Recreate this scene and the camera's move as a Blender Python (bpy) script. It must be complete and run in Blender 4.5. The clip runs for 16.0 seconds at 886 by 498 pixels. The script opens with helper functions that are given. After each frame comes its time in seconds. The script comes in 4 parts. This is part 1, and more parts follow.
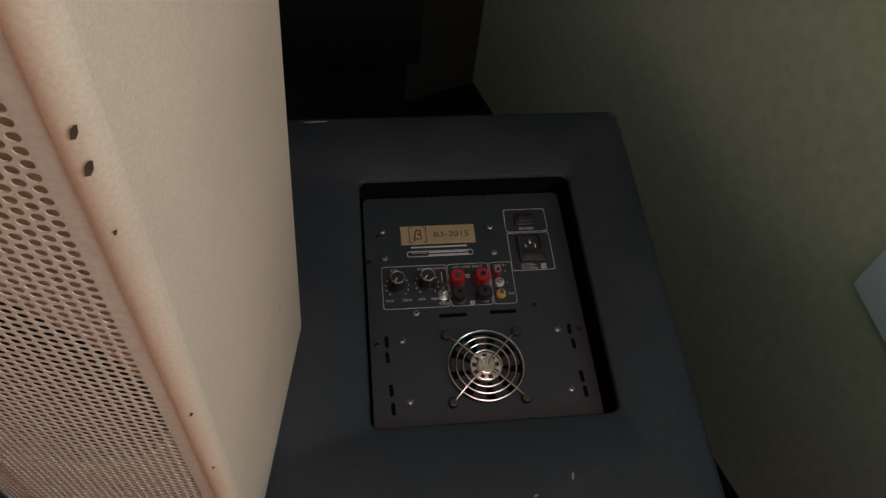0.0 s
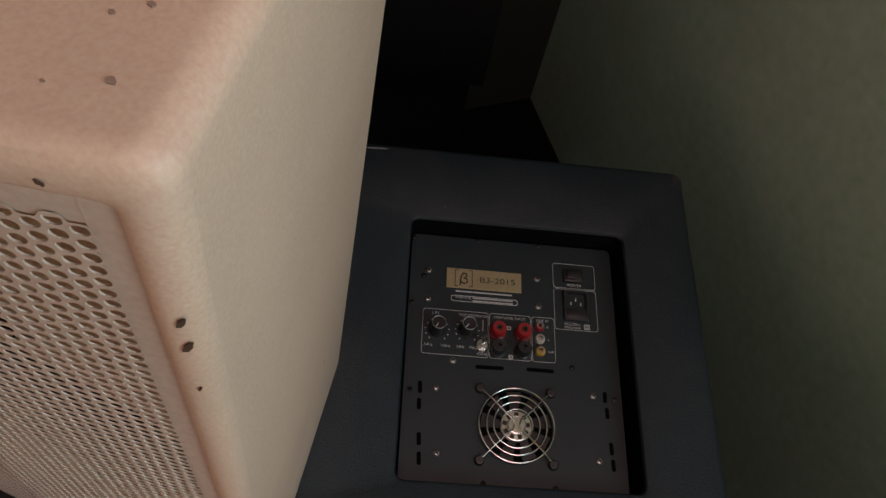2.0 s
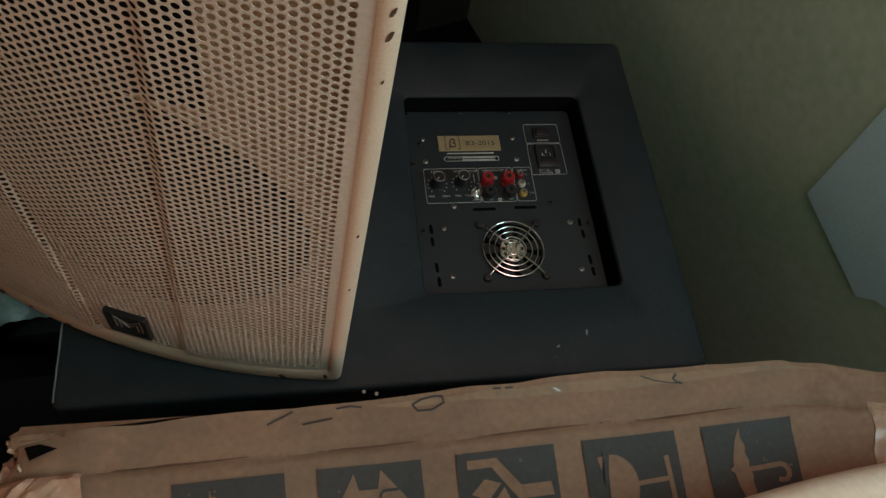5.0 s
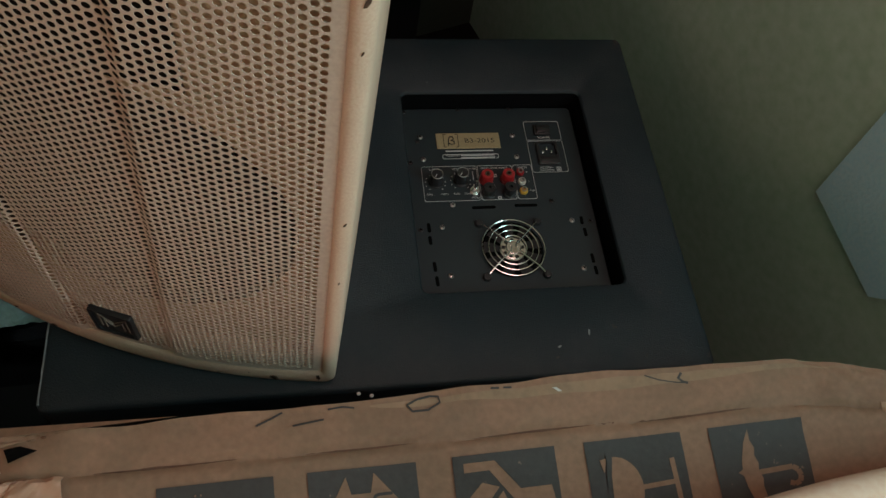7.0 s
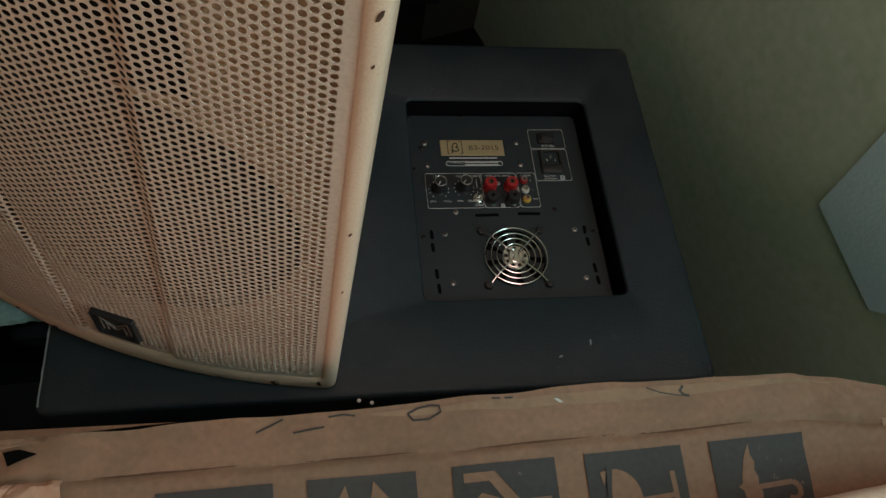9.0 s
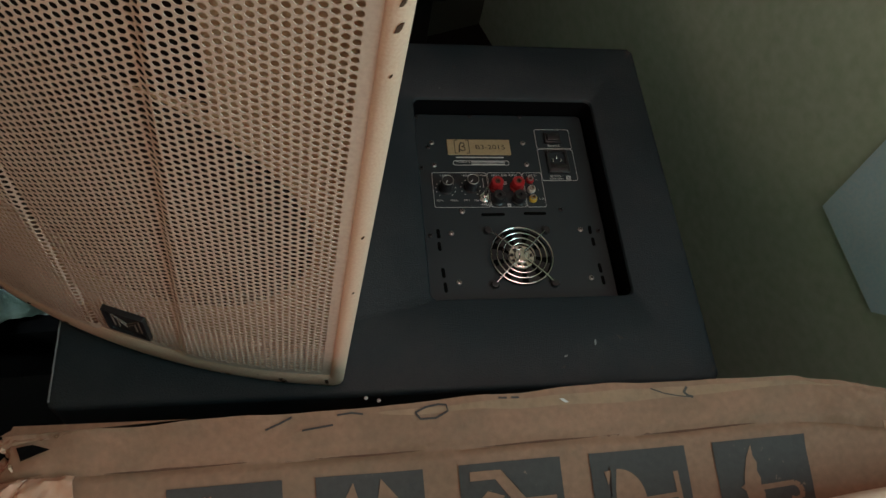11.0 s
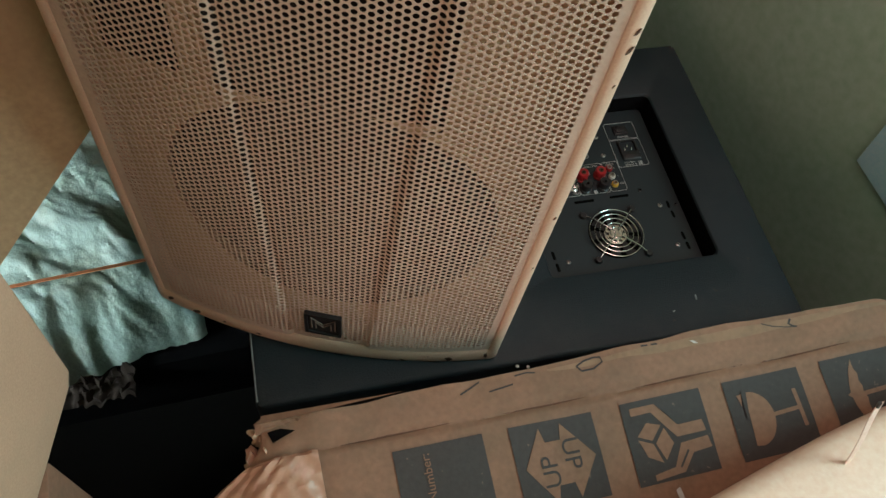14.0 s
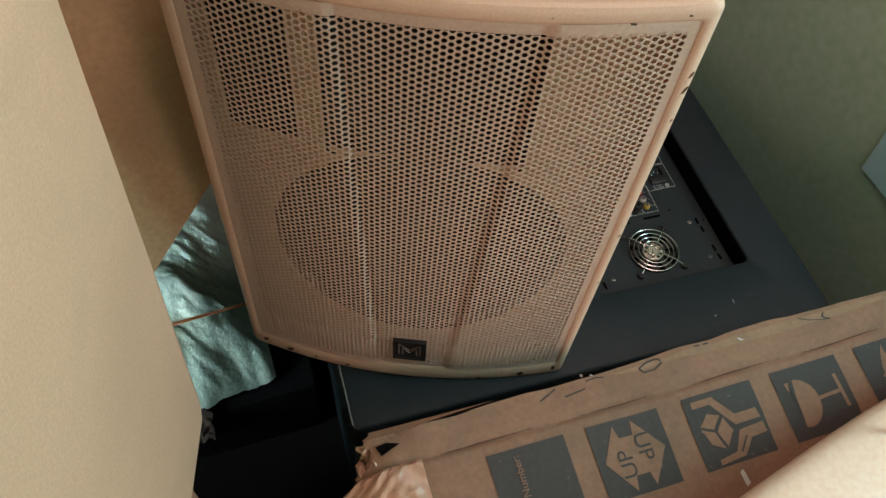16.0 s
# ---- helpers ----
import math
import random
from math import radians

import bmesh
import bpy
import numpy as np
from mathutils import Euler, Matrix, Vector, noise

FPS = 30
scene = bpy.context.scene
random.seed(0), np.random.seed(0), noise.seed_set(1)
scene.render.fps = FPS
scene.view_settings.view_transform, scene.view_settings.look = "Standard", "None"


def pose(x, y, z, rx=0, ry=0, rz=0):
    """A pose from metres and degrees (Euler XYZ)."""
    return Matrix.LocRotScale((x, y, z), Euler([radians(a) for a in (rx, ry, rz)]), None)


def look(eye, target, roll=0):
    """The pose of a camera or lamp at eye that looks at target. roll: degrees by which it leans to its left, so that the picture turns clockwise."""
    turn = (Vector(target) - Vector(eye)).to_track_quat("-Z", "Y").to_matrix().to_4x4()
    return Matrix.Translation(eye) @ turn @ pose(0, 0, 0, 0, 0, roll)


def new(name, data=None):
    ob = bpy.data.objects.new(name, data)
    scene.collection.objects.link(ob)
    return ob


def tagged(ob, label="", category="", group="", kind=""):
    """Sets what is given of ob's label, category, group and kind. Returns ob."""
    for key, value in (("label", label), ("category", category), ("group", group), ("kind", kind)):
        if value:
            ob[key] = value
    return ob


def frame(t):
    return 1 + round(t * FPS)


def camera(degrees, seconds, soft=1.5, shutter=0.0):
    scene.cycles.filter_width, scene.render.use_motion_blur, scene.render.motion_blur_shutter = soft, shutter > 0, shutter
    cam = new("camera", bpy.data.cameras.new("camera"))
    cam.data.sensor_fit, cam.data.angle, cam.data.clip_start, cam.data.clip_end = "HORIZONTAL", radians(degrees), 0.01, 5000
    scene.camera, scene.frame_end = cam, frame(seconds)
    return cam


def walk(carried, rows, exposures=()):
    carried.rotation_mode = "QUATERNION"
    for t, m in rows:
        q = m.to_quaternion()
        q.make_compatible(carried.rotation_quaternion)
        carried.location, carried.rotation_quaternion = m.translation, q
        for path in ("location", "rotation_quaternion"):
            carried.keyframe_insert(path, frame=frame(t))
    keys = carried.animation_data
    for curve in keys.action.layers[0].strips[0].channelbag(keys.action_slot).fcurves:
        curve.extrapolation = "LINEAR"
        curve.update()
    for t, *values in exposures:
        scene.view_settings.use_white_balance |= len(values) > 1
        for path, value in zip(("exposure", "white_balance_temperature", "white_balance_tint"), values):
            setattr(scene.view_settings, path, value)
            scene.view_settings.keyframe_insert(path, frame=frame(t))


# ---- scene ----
cam = camera(59.7, 16.0)
PATH = [
    (0, (-0.139, -0.299, 1.278), (0.134, 0.741, -0.408), 7.7),
    (0.5, (-0.142, -0.277, 1.292), (0.124, 0.755, -0.4), 10.0),
    (1, (-0.15, -0.249, 1.296), (0.091, 0.774, -0.406), 12.5),
    (1.5, (-0.158, -0.23, 1.304), (0.056, 0.783, -0.406), 13.2),
    (2, (-0.162, -0.231, 1.302), (0.049, 0.769, -0.417), 13.1),
    (2.5, (-0.158, -0.244, 1.303), (0.05, 0.723, -0.435), 12.8),
    (3, (-0.163, -0.252, 1.305), (0.043, 0.669, -0.458), 12.7),
    (3.5, (-0.203, -0.285, 1.384), (0.025, 0.631, -0.38), 10.3),
    (4, (-0.264, -0.355, 1.397), (0.01, 0.564, -0.357), 10.2),
    (4.5, (-0.279, -0.4, 1.38), (0.061, 0.502, -0.372), 13.5),
    (5, (-0.266, -0.413, 1.376), (0.119, 0.49, -0.366), 15.9),
    (7.5, (-0.251, -0.418, 1.346), (0.114, 0.519, -0.383), 14.0),
    (8, (-0.251, -0.417, 1.349), (0.124, 0.519, -0.378), 14.6),
    (8.5, (-0.253, -0.414, 1.35), (0.121, 0.523, -0.377), 15.0),
    (11, (-0.263, -0.407, 1.359), (0.106, 0.515, -0.377), 16.0),
    (11.5, (-0.276, -0.412, 1.371), (0.111, 0.492, -0.371), 17.2),
    (12, (-0.305, -0.418, 1.413), (0.113, 0.504, -0.311), 16.8),
    (12.5, (-0.359, -0.424, 1.436), (0.086, 0.525, -0.268), 16.1),
    (13, (-0.408, -0.451, 1.446), (0.036, 0.504, -0.254), 14.2),
    (13.5, (-0.444, -0.449, 1.456), (-0.013, 0.507, -0.247), 11.8),
    (14, (-0.457, -0.463, 1.446), (-0.041, 0.483, -0.266), 10.4),
    (14.5, (-0.463, -0.457, 1.44), (-0.059, 0.454, -0.294), 10.5),
    (15, (-0.467, -0.468, 1.445), (-0.065, 0.459, -0.28), 9.9),
    (15.5, (-0.493, -0.483, 1.463), (-0.096, 0.486, -0.241), 7.1),
    (16, (-0.562, -0.505, 1.521), (-0.121, 0.532, -0.132), 5.2),
]
EXPOSURES = [(0.0, -0.2, 6600, 31), (1.5, -0.15, 6600, 32), (2.5, -0.45, 6600, 32), (3.5, -0.45, 6700, 35), (4.6, -0.28, 6450, 18), (8.5, -0.12, 6450, 17), (11.5, -0.08, 6500, 22), (12.5, 0.2, 6500, 28), (13.0, 0.3, 6450, 24), (14.2, 0.33, 6450, 17), (16.0, 0.46, 6400, 16)]
walk(cam, [(t, look(e, a, r)) for t, e, a, r in PATH], EXPOSURES)

# ---- world and light ----
world = bpy.data.worlds.new("world")
scene.world = world
world.use_nodes = True
bg = world.node_tree.nodes["Background"]
sky = world.node_tree.nodes.new("ShaderNodeTexSky")
sky.sky_type, sky.sun_disc = "NISHITA", False
sky.sun_elevation, sky.sun_rotation = radians(40), radians(200)
world.node_tree.links.new(sky.outputs[0], bg.inputs[0])
bg.inputs[1].default_value = 0.08


def area(name, eye, target, sx, sy, watts, colour, spread=180):
    data = bpy.data.lights.new(name, "AREA")
    data.shape, data.size, data.size_y, data.energy, data.color = "RECTANGLE", sx, sy, watts, colour
    data.spread = radians(spread)
    ob = new(name, data)
    ob.matrix_world = look(eye, target)
    return ob


area("window_daylight", (0.68, -0.739, 1.50), (-0.278, -1.027, 1.40), 0.68, 0.88, 15, (0.60, 1.0, 0.97))
area("south_window_daylight", (0.62, -2.42, 1.80), (-0.1, 0.2, 0.6), 0.9, 1.0, 8.0, (1.0, 0.66, 0.53))
area("roof_light_daylight", (0.20, -0.10, 2.64), (0.2, -0.1, 0.6), 0.6, 0.6, 8.0, (1.0, 0.64, 0.56))
# orange fill added to warm the loudspeaker's front, no doorway is known there
area("warm_fill", (-1.75, -2.42, 1.35), (-0.4, 0.0, 0.7), 0.9, 1.7, 9, (1.0, 0.45, 0.27))
area("side_window_daylight", (-2.68, -0.45, 1.50), (-0.88, 0.28, 0.3), 0.5, 0.5, 1.25, (0.80, 1.0, 0.98), 20)

# ---- materials ----


def material(name, base, rough=0.6, metal=0.0, vary=0.15, scale=12.0, fine=180.0, bump=0.15, stain=None, stain_amount=0.35,
             stain_scale=5.0, spec=0.5, coat=0.0, depth=0.004, speck=None, speck_scale=60.0, speck_cut=0.72):
    """Two scales of colour change, an optional stain colour, optional specks, and fine relief."""
    m = bpy.data.materials.new(name)
    m.use_nodes = True
    nt = m.node_tree
    b = nt.nodes["Principled BSDF"]
    N, Lk = nt.nodes.new, nt.links.new
    co = N("ShaderNodeTexCoord")
    n1, n2 = N("ShaderNodeTexNoise"), N("ShaderNodeTexNoise")
    n1.inputs["Scale"].default_value, n1.inputs["Detail"].default_value = scale, 5
    n2.inputs["Scale"].default_value, n2.inputs["Detail"].default_value = fine, 3
    for n in (n1, n2):
        Lk(co.outputs["Object"], n.inputs["Vector"])
    mix = N("ShaderNodeMixRGB")
    lo = [c * (1 - vary) for c in base]
    hi = [min(1, c * (1 + vary)) for c in base]
    mix.inputs[1].default_value, mix.inputs[2].default_value = (*lo, 1), (*hi, 1)
    Lk(n1.outputs["Fac"], mix.inputs[0])
    last = mix.outputs[0]
    m2 = N("ShaderNodeMixRGB")
    m2.blend_type = "OVERLAY"
    m2.inputs[0].default_value = 0.25
    Lk(last, m2.inputs[1])
    Lk(n2.outputs["Fac"], m2.inputs[2])
    last = m2.outputs[0]
    if stain:
        n3, ramp, m3 = N("ShaderNodeTexNoise"), N("ShaderNodeValToRGB"), N("ShaderNodeMixRGB")
        n3.inputs["Scale"].default_value, n3.inputs["Detail"].default_value = stain_scale, 8
        n3.inputs["Roughness"].default_value = 0.65
        Lk(co.outputs["Object"], n3.inputs["Vector"])
        ramp.color_ramp.elements[0].position, ramp.color_ramp.elements[1].position = 0.48, 0.75
        ramp.color_ramp.elements[1].color = (stain_amount,) * 3 + (1,)
        Lk(n3.outputs["Fac"], ramp.inputs[0])
        Lk(ramp.outputs[0], m3.inputs[0])
        Lk(last, m3.inputs[1])
        m3.inputs[2].default_value = (*stain, 1)
        last = m3.outputs[0]
    if speck:
        n4, r4, m4 = N("ShaderNodeTexNoise"), N("ShaderNodeValToRGB"), N("ShaderNodeMixRGB")
        n4.inputs["Scale"].default_value, n4.inputs["Detail"].default_value = speck_scale, 2
        Lk(co.outputs["Object"], n4.inputs["Vector"])
        r4.color_ramp.elements[0].position, r4.color_ramp.elements[1].position = speck_cut, speck_cut + 0.04
        Lk(n4.outputs["Fac"], r4.inputs[0])
        Lk(r4.outputs[0], m4.inputs[0])
        Lk(last, m4.inputs[1])
        m4.inputs[2].default_value = (*speck, 1)
        last = m4.outputs[0]
    Lk(last, b.inputs["Base Color"])
    rr = N("ShaderNodeMapRange")
    rr.inputs["To Min"].default_value, rr.inputs["To Max"].default_value = max(0.02, rough - 0.12), min(1, rough + 0.12)
    Lk(n1.outputs["Fac"], rr.inputs["Value"])
    Lk(rr.outputs[0], b.inputs["Roughness"])
    b.inputs["Metallic"].default_value = metal
    b.inputs["Specular IOR Level"].default_value = spec
    b.inputs["Coat Weight"].default_value = coat
    if bump:
        bp = N("ShaderNodeBump")
        bp.inputs["Strength"].default_value, bp.inputs["Distance"].default_value = bump, depth
        Lk(n2.outputs["Fac"], bp.inputs["Height"])
        Lk(bp.outputs[0], b.inputs["Normal"])
    return m


CREAM = material("cream_paint", (0.68, 0.465, 0.345), 0.5, vary=0.07, scale=4, fine=600, bump=0.05, stain=(0.36, 0.27, 0.19),
                 stain_amount=0.3, stain_scale=6, depth=0.002, speck=(0.16, 0.11, 0.09), speck_scale=75, speck_cut=0.76)
GRILLE = material("grille_paint", (0.57, 0.42, 0.34), 0.36, vary=0.06, scale=9, fine=300, bump=0.05, stain=(0.40, 0.30, 0.22), stain_amount=0.3)
BAFFLE = material("baffle_paint", (0.48, 0.34, 0.21), 0.7, vary=0.1, scale=8)
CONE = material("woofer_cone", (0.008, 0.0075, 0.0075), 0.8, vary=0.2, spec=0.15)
HORN = material("dusty_black_cone", (0.024, 0.019, 0.016), 0.8, vary=0.3, scale=20, spec=0.2)
BLACK = material("black_carpet_paint", (0.0092, 0.0175, 0.0225), 0.52, vary=0.22, spec=0.35, scale=9, fine=650, bump=0.35, stain=(0.05, 0.05, 0.052),
                 stain_amount=0.4, stain_scale=7, depth=0.002, speck=(0.22, 0.2, 0.19), speck_scale=42, speck_cut=0.785)
PLATE = material("amp_plate_metal", (0.0125, 0.021, 0.025), 0.48, vary=0.12, scale=14, fine=700, bump=0.08, spec=0.4, stain=(0.05, 0.05, 0.05), stain_amount=0.25)
DARK = material("dark_void", (0.003, 0.003, 0.003), 0.95, vary=0.1, bump=0, spec=0.05)
PRINT = material("white_print", (0.48, 0.48, 0.47), 0.6, vary=0.1, bump=0)
GOLD = material("gold_label", (0.38, 0.30, 0.17), 0.42, 0.35, vary=0.07, fine=400, bump=0.05)
INK = material("black_ink", (0.02, 0.018, 0.016), 0.6, vary=0.1, bump=0)
CHROME = material("chrome_wire", (0.75, 0.75, 0.74), 0.22, 1.0, vary=0.05, bump=0)
STEEL = material("steel_screw", (0.42, 0.41, 0.39), 0.38, 0.9, vary=0.1, bump=0)
PLASTIC = material("black_plastic", (0.015, 0.015, 0.016), 0.38, vary=0.1, fine=500, bump=0.05)
SPOT = material("paint_spot", (0.33, 0.22, 0.165), 0.7, vary=0.2, scale=60)
WORN = material("worn_grey_edge", (0.20, 0.215, 0.22), 0.8, vary=0.4, scale=60, fine=300)
EMBLEM = material("dull_emblem", (0.17, 0.135, 0.11), 0.6, vary=0.1, bump=0)
DULL = material("rubbed_black_paint", (0.030, 0.029, 0.028), 0.8, vary=0.3, scale=80)
PAD = material("brown_pad", (0.022, 0.012, 0.007), 0.9, vary=0.2, scale=20)
RUST = material("rusty_screw", (0.07, 0.035, 0.02), 0.8, vary=0.3, scale=200)
CARD_DIRTY = material("soiled_cardboard", (0.235, 0.155, 0.098), 0.9, vary=0.25, scale=30, fine=130, bump=0.2, stain=(0.30, 0.185, 0.12), stain_amount=0.8, stain_scale=22)
RED = material("red_plastic", (0.30, 0.014, 0.016), 0.35, vary=0.08, bump=0)
WHITE_P = material("white_plastic", (0.62, 0.58, 0.52), 0.4, vary=0.05, bump=0)
YELLOW = material("yellow_plastic", (0.62, 0.40, 0.06), 0.4, vary=0.05, bump=0)
HUB = material("fan_sticker", (0.56, 0.52, 0.40), 0.4, 0.3, vary=0.2, scale=120, bump=0)
CARD = material("cardboard", (0.235, 0.130, 0.081), 0.8, vary=0.22, scale=6, fine=160, bump=0.25, stain=(0.125, 0.088, 0.055), stain_amount=0.85, stain_scale=8, depth=0.002, speck=(0.32, 0.20, 0.13), speck_scale=70, speck_cut=0.78)
CARD_TORN = material("torn_cardboard", (0.50, 0.35, 0.24), 0.9, vary=0.2, scale=40, fine=200, bump=0.5, stain=(0.25, 0.17, 0.11), stain_scale=25)
PRINT_BLACK = material("carton_print", (0.040, 0.036, 0.034), 0.75, vary=0.15, fine=160, bump=0.1, speck=(0.16, 0.11, 0.08), speck_scale=160, speck_cut=0.72)
FOLD = material("worn_fold", (0.10, 0.045, 0.027), 0.9, vary=0.4, scale=40, fine=150, bump=0.2)
# near black in place of shade, for the recess walls and the crate
SHADE_BLACK = material("shade_black", (0.004, 0.004, 0.0045), 0.95, vary=0.2, bump=0.1, spec=0.04)
TAPE = material("packing_tape", (0.42, 0.25, 0.17), 0.3, vary=0.1, scale=30, fine=60, bump=0.3)
WALL = material("wall_paint", (0.47, 0.65, 0.51), 0.75, vary=0.14, scale=2.2, fine=60, bump=0.05, stain=(0.26, 0.33, 0.25), stain_amount=0.4, stain_scale=2.2)
# light blue of the cool light that falls on the right-hand wall
PALE = material("light_patch_blue", (0.52, 0.82, 0.93), 0.55, vary=0.04, scale=6)
# shade behind the subwoofer, put into a near-black wall colour
WALL_SHADED = material("shaded_wall", (0.016, 0.021, 0.012), 0.9, vary=0.3, scale=4, fine=80)
PINK = material("pink_tape", (0.72, 0.50, 0.42), 0.35, vary=0.1, scale=60)
SMUDGED = material("smudged_tan_panel", (0.60, 0.38, 0.255), 0.6, vary=0.22, scale=4.0, fine=500, bump=0.04, stain=(0.36, 0.27, 0.18), stain_amount=0.65, stain_scale=4.0)
BOARD = material("pale_cream_board", (0.78, 0.58, 0.45), 0.45, vary=0.05, scale=8, fine=150, bump=0.1, stain=(0.5, 0.38, 0.27), stain_amount=0.3)
# concrete coloured near black for the deep shade between the cabinets
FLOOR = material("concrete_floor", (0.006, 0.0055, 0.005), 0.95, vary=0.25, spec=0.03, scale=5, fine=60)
BAG = material("teal_plastic", (0.36, 0.49, 0.44), 0.5, vary=0.3, scale=22, fine=120, bump=0.35, stain=(0.30, 0.30, 0.20), stain_amount=0.6, stain_scale=8, depth=0.006)
STRAP = material("orange_strap", (0.55, 0.20, 0.08), 0.5, vary=0.1)
BROWN = material("brown_board", (0.52, 0.35, 0.20), 0.7, vary=0.1, scale=6, fine=160, bump=0.1, stain=(0.3, 0.19, 0.1), stain_amount=0.5)

# ---- building helpers ----


def mesh_from(name, bm, mat, smooth=None):
    me = bpy.data.meshes.new(name)
    bm.to_mesh(me)
    bm.free()
    me.materials.append(mat)
    if smooth is not None:
        for p in me.polygons:
            p.use_smooth = True
        me.set_sharp_from_angle(angle=smooth)
    return me


def part(name, bm, mat, parent, label="", smooth=0.6, at=None):
    ob = new(name, mesh_from(name, bm, mat, smooth))
    ob.parent = parent
    if at is not None:
        ob.matrix_basis = at
    if label:
        ob["label"] = label
    return ob


def thing(name, label, category, m=Matrix(), group="", kind=""):
    ob = new(name)
    ob.empty_display_size = 0.05
    ob.matrix_basis = m
    return tagged(ob, label, category, group, kind)


def solid(name, bm, mat, label, category="", kind="", group="", smooth=0.6, m=Matrix()):
    ob = new(name, mesh_from(name, bm, mat, smooth))
    ob.matrix_basis = m
    return tagged(ob, label, category, group, kind)


def bm_box(x0, x1, y0, y1, z0, z1, bevel=0.0, seg=2, bm=None):
    bm = bm or bmesh.new()
    r = bmesh.ops.create_cube(bm, size=1.0, matrix=Matrix.Translation(((x0 + x1) / 2, (y0 + y1) / 2, (z0 + z1) / 2)) @ Matrix.Diagonal((x1 - x0, y1 - y0, z1 - z0, 1)))
    if bevel:
        es = list({e for v in r["verts"] for e in v.link_edges})
        bmesh.ops.bevel(bm, geom=es, offset=bevel, segments=seg, affect="EDGES", profile=0.5)
    return bm


def bm_lathe(profile, seg=24, bm=None, m=Matrix()):
    """Turn a list of (radius, z) round z; ends closed where the radius is 0."""
    bm = bm or bmesh.new()
    rings = []
    for r, z in profile:
        if r < 1e-6:
            rings.append([bm.verts.new(m @ Vector((0, 0, z)))])
        else:
            rings.append([bm.verts.new(m @ Vector((r * math.cos(2 * math.pi * i / seg), r * math.sin(2 * math.pi * i / seg), z))) for i in range(seg)])
    for a, b in zip(rings, rings[1:]):
        for i in range(seg):
            j = (i + 1) % seg
            if len(a) == 1 and len(b) > 1:
                bm.faces.new((a[0], b[i], b[j]))
            elif len(b) == 1 and len(a) > 1:
                bm.faces.new((a[i], b[0], a[j]))
            elif len(a) > 1:
                bm.faces.new((a[i], b[i], b[j], a[j]))
    bmesh.ops.recalc_face_normals(bm, faces=bm.faces)
    return bm


def bm_tube(points, radius, seg=8, closed=False, bm=None):
    bm = bm or bmesh.new()
    pts = [Vector(p) for p in points]
    n = len(pts)
    rings = []
    for i, p in enumerate(pts):
        a = pts[(i - 1) % n] if closed or i else p
        b = pts[(i + 1) % n] if closed or i < n - 1 else p
        t = (b - a).normalized()
        s = t.cross(Vector((0, 0, 1)))
        s = s.normalized() if s.length > 1e-4 else Vector((1, 0, 0))
        w = s.cross(t)
        rings.append([bm.verts.new(p + radius * (math.cos(2 * math.pi * k / seg) * s + math.sin(2 * math.pi * k / seg) * w)) for k in range(seg)])
    for i in range(n if closed else n - 1):
        a, b = rings[i], rings[(i + 1) % n]
        for k in range(seg):
            bm.faces.new((a[k], a[(k + 1) % seg], b[(k + 1) % seg], b[k]))
    if not closed:
        bm.faces.new(rings[0])
        bm.faces.new(list(reversed(rings[-1])))
    bmesh.ops.recalc_face_normals(bm, faces=bm.faces)
    return bm


def bm_slab(poly, z0, z1, bm=None):
    """A flat polygon of (x, y) points given thickness from z0 to z1."""
    bm = bm or bmesh.new()
    lo = [bm.verts.new((x, y, z0)) for x, y in poly]
    hi = [bm.verts.new((x, y, z1)) for x, y in poly]
    bm.faces.new(list(reversed(lo)))
    bm.faces.new(hi)
    for i in range(len(poly)):
        j = (i + 1) % len(poly)
        bm.faces.new((lo[i], lo[j], hi[j], hi[i]))
    bmesh.ops.recalc_face_normals(bm, faces=bm.faces)
    return bm


def bm_loft(loops, cap=True, bm=None):
    bm = bm or bmesh.new()
    rows = [[bm.verts.new(p) for p in l] for l in loops]
    n = len(rows[0])
    for a, b in zip(rows, rows[1:]):
        for i in range(n):
            j = (i + 1) % n
            bm.faces.new((a[i], a[j], b[j], b[i]))
    if cap:
        bm.faces.new(list(reversed(rows[0])))
        bm.faces.new(rows[-1])
    bmesh.ops.recalc_face_normals(bm, faces=bm.faces)
    return bm


def rounded_rect(x0, x1, y0, y1, r, seg=5, mid=0):
    """Points round a rectangle with rounded corners, counter-clockwise, with mid extra points on each side."""
    out = []
    cs = [(x1 - r, y0 + r, -90), (x1 - r, y1 - r, 0), (x0 + r, y1 - r, 90), (x0 + r, y0 + r, 180)]
    for k, (cx, cy, a0) in enumerate(cs):
        arc = [(cx + r * math.cos(radians(a0 + 90 * i / seg)), cy + r * math.sin(radians(a0 + 90 * i / seg))) for i in range(seg + 1)]
        out += arc
        nx, ny, na = cs[(k + 1) % 4]
        q = (nx + r * math.cos(radians(na)), ny + r * math.sin(radians(na)))
        for i in range(1, mid + 1):
            f = i / (mid + 1)
            out.append((arc[-1][0] + (q[0] - arc[-1][0]) * f, arc[-1][1] + (q[1] - arc[-1][1]) * f))
    return out


def outline(poly, w):
    """A closed strip of width w round a convex rounded outline, as (outer, inner) loops."""
    cx = sum(p[0] for p in poly) / len(poly)
    cy = sum(p[1] for p in poly) / len(poly)
    hx = max(abs(p[0] - cx) for p in poly)
    hy = max(abs(p[1] - cy) for p in poly)
    inner = [(cx + (x - cx) * (hx - w) / hx, cy + (y - cy) * (hy - w) / hy) for x, y in poly]
    return poly, inner


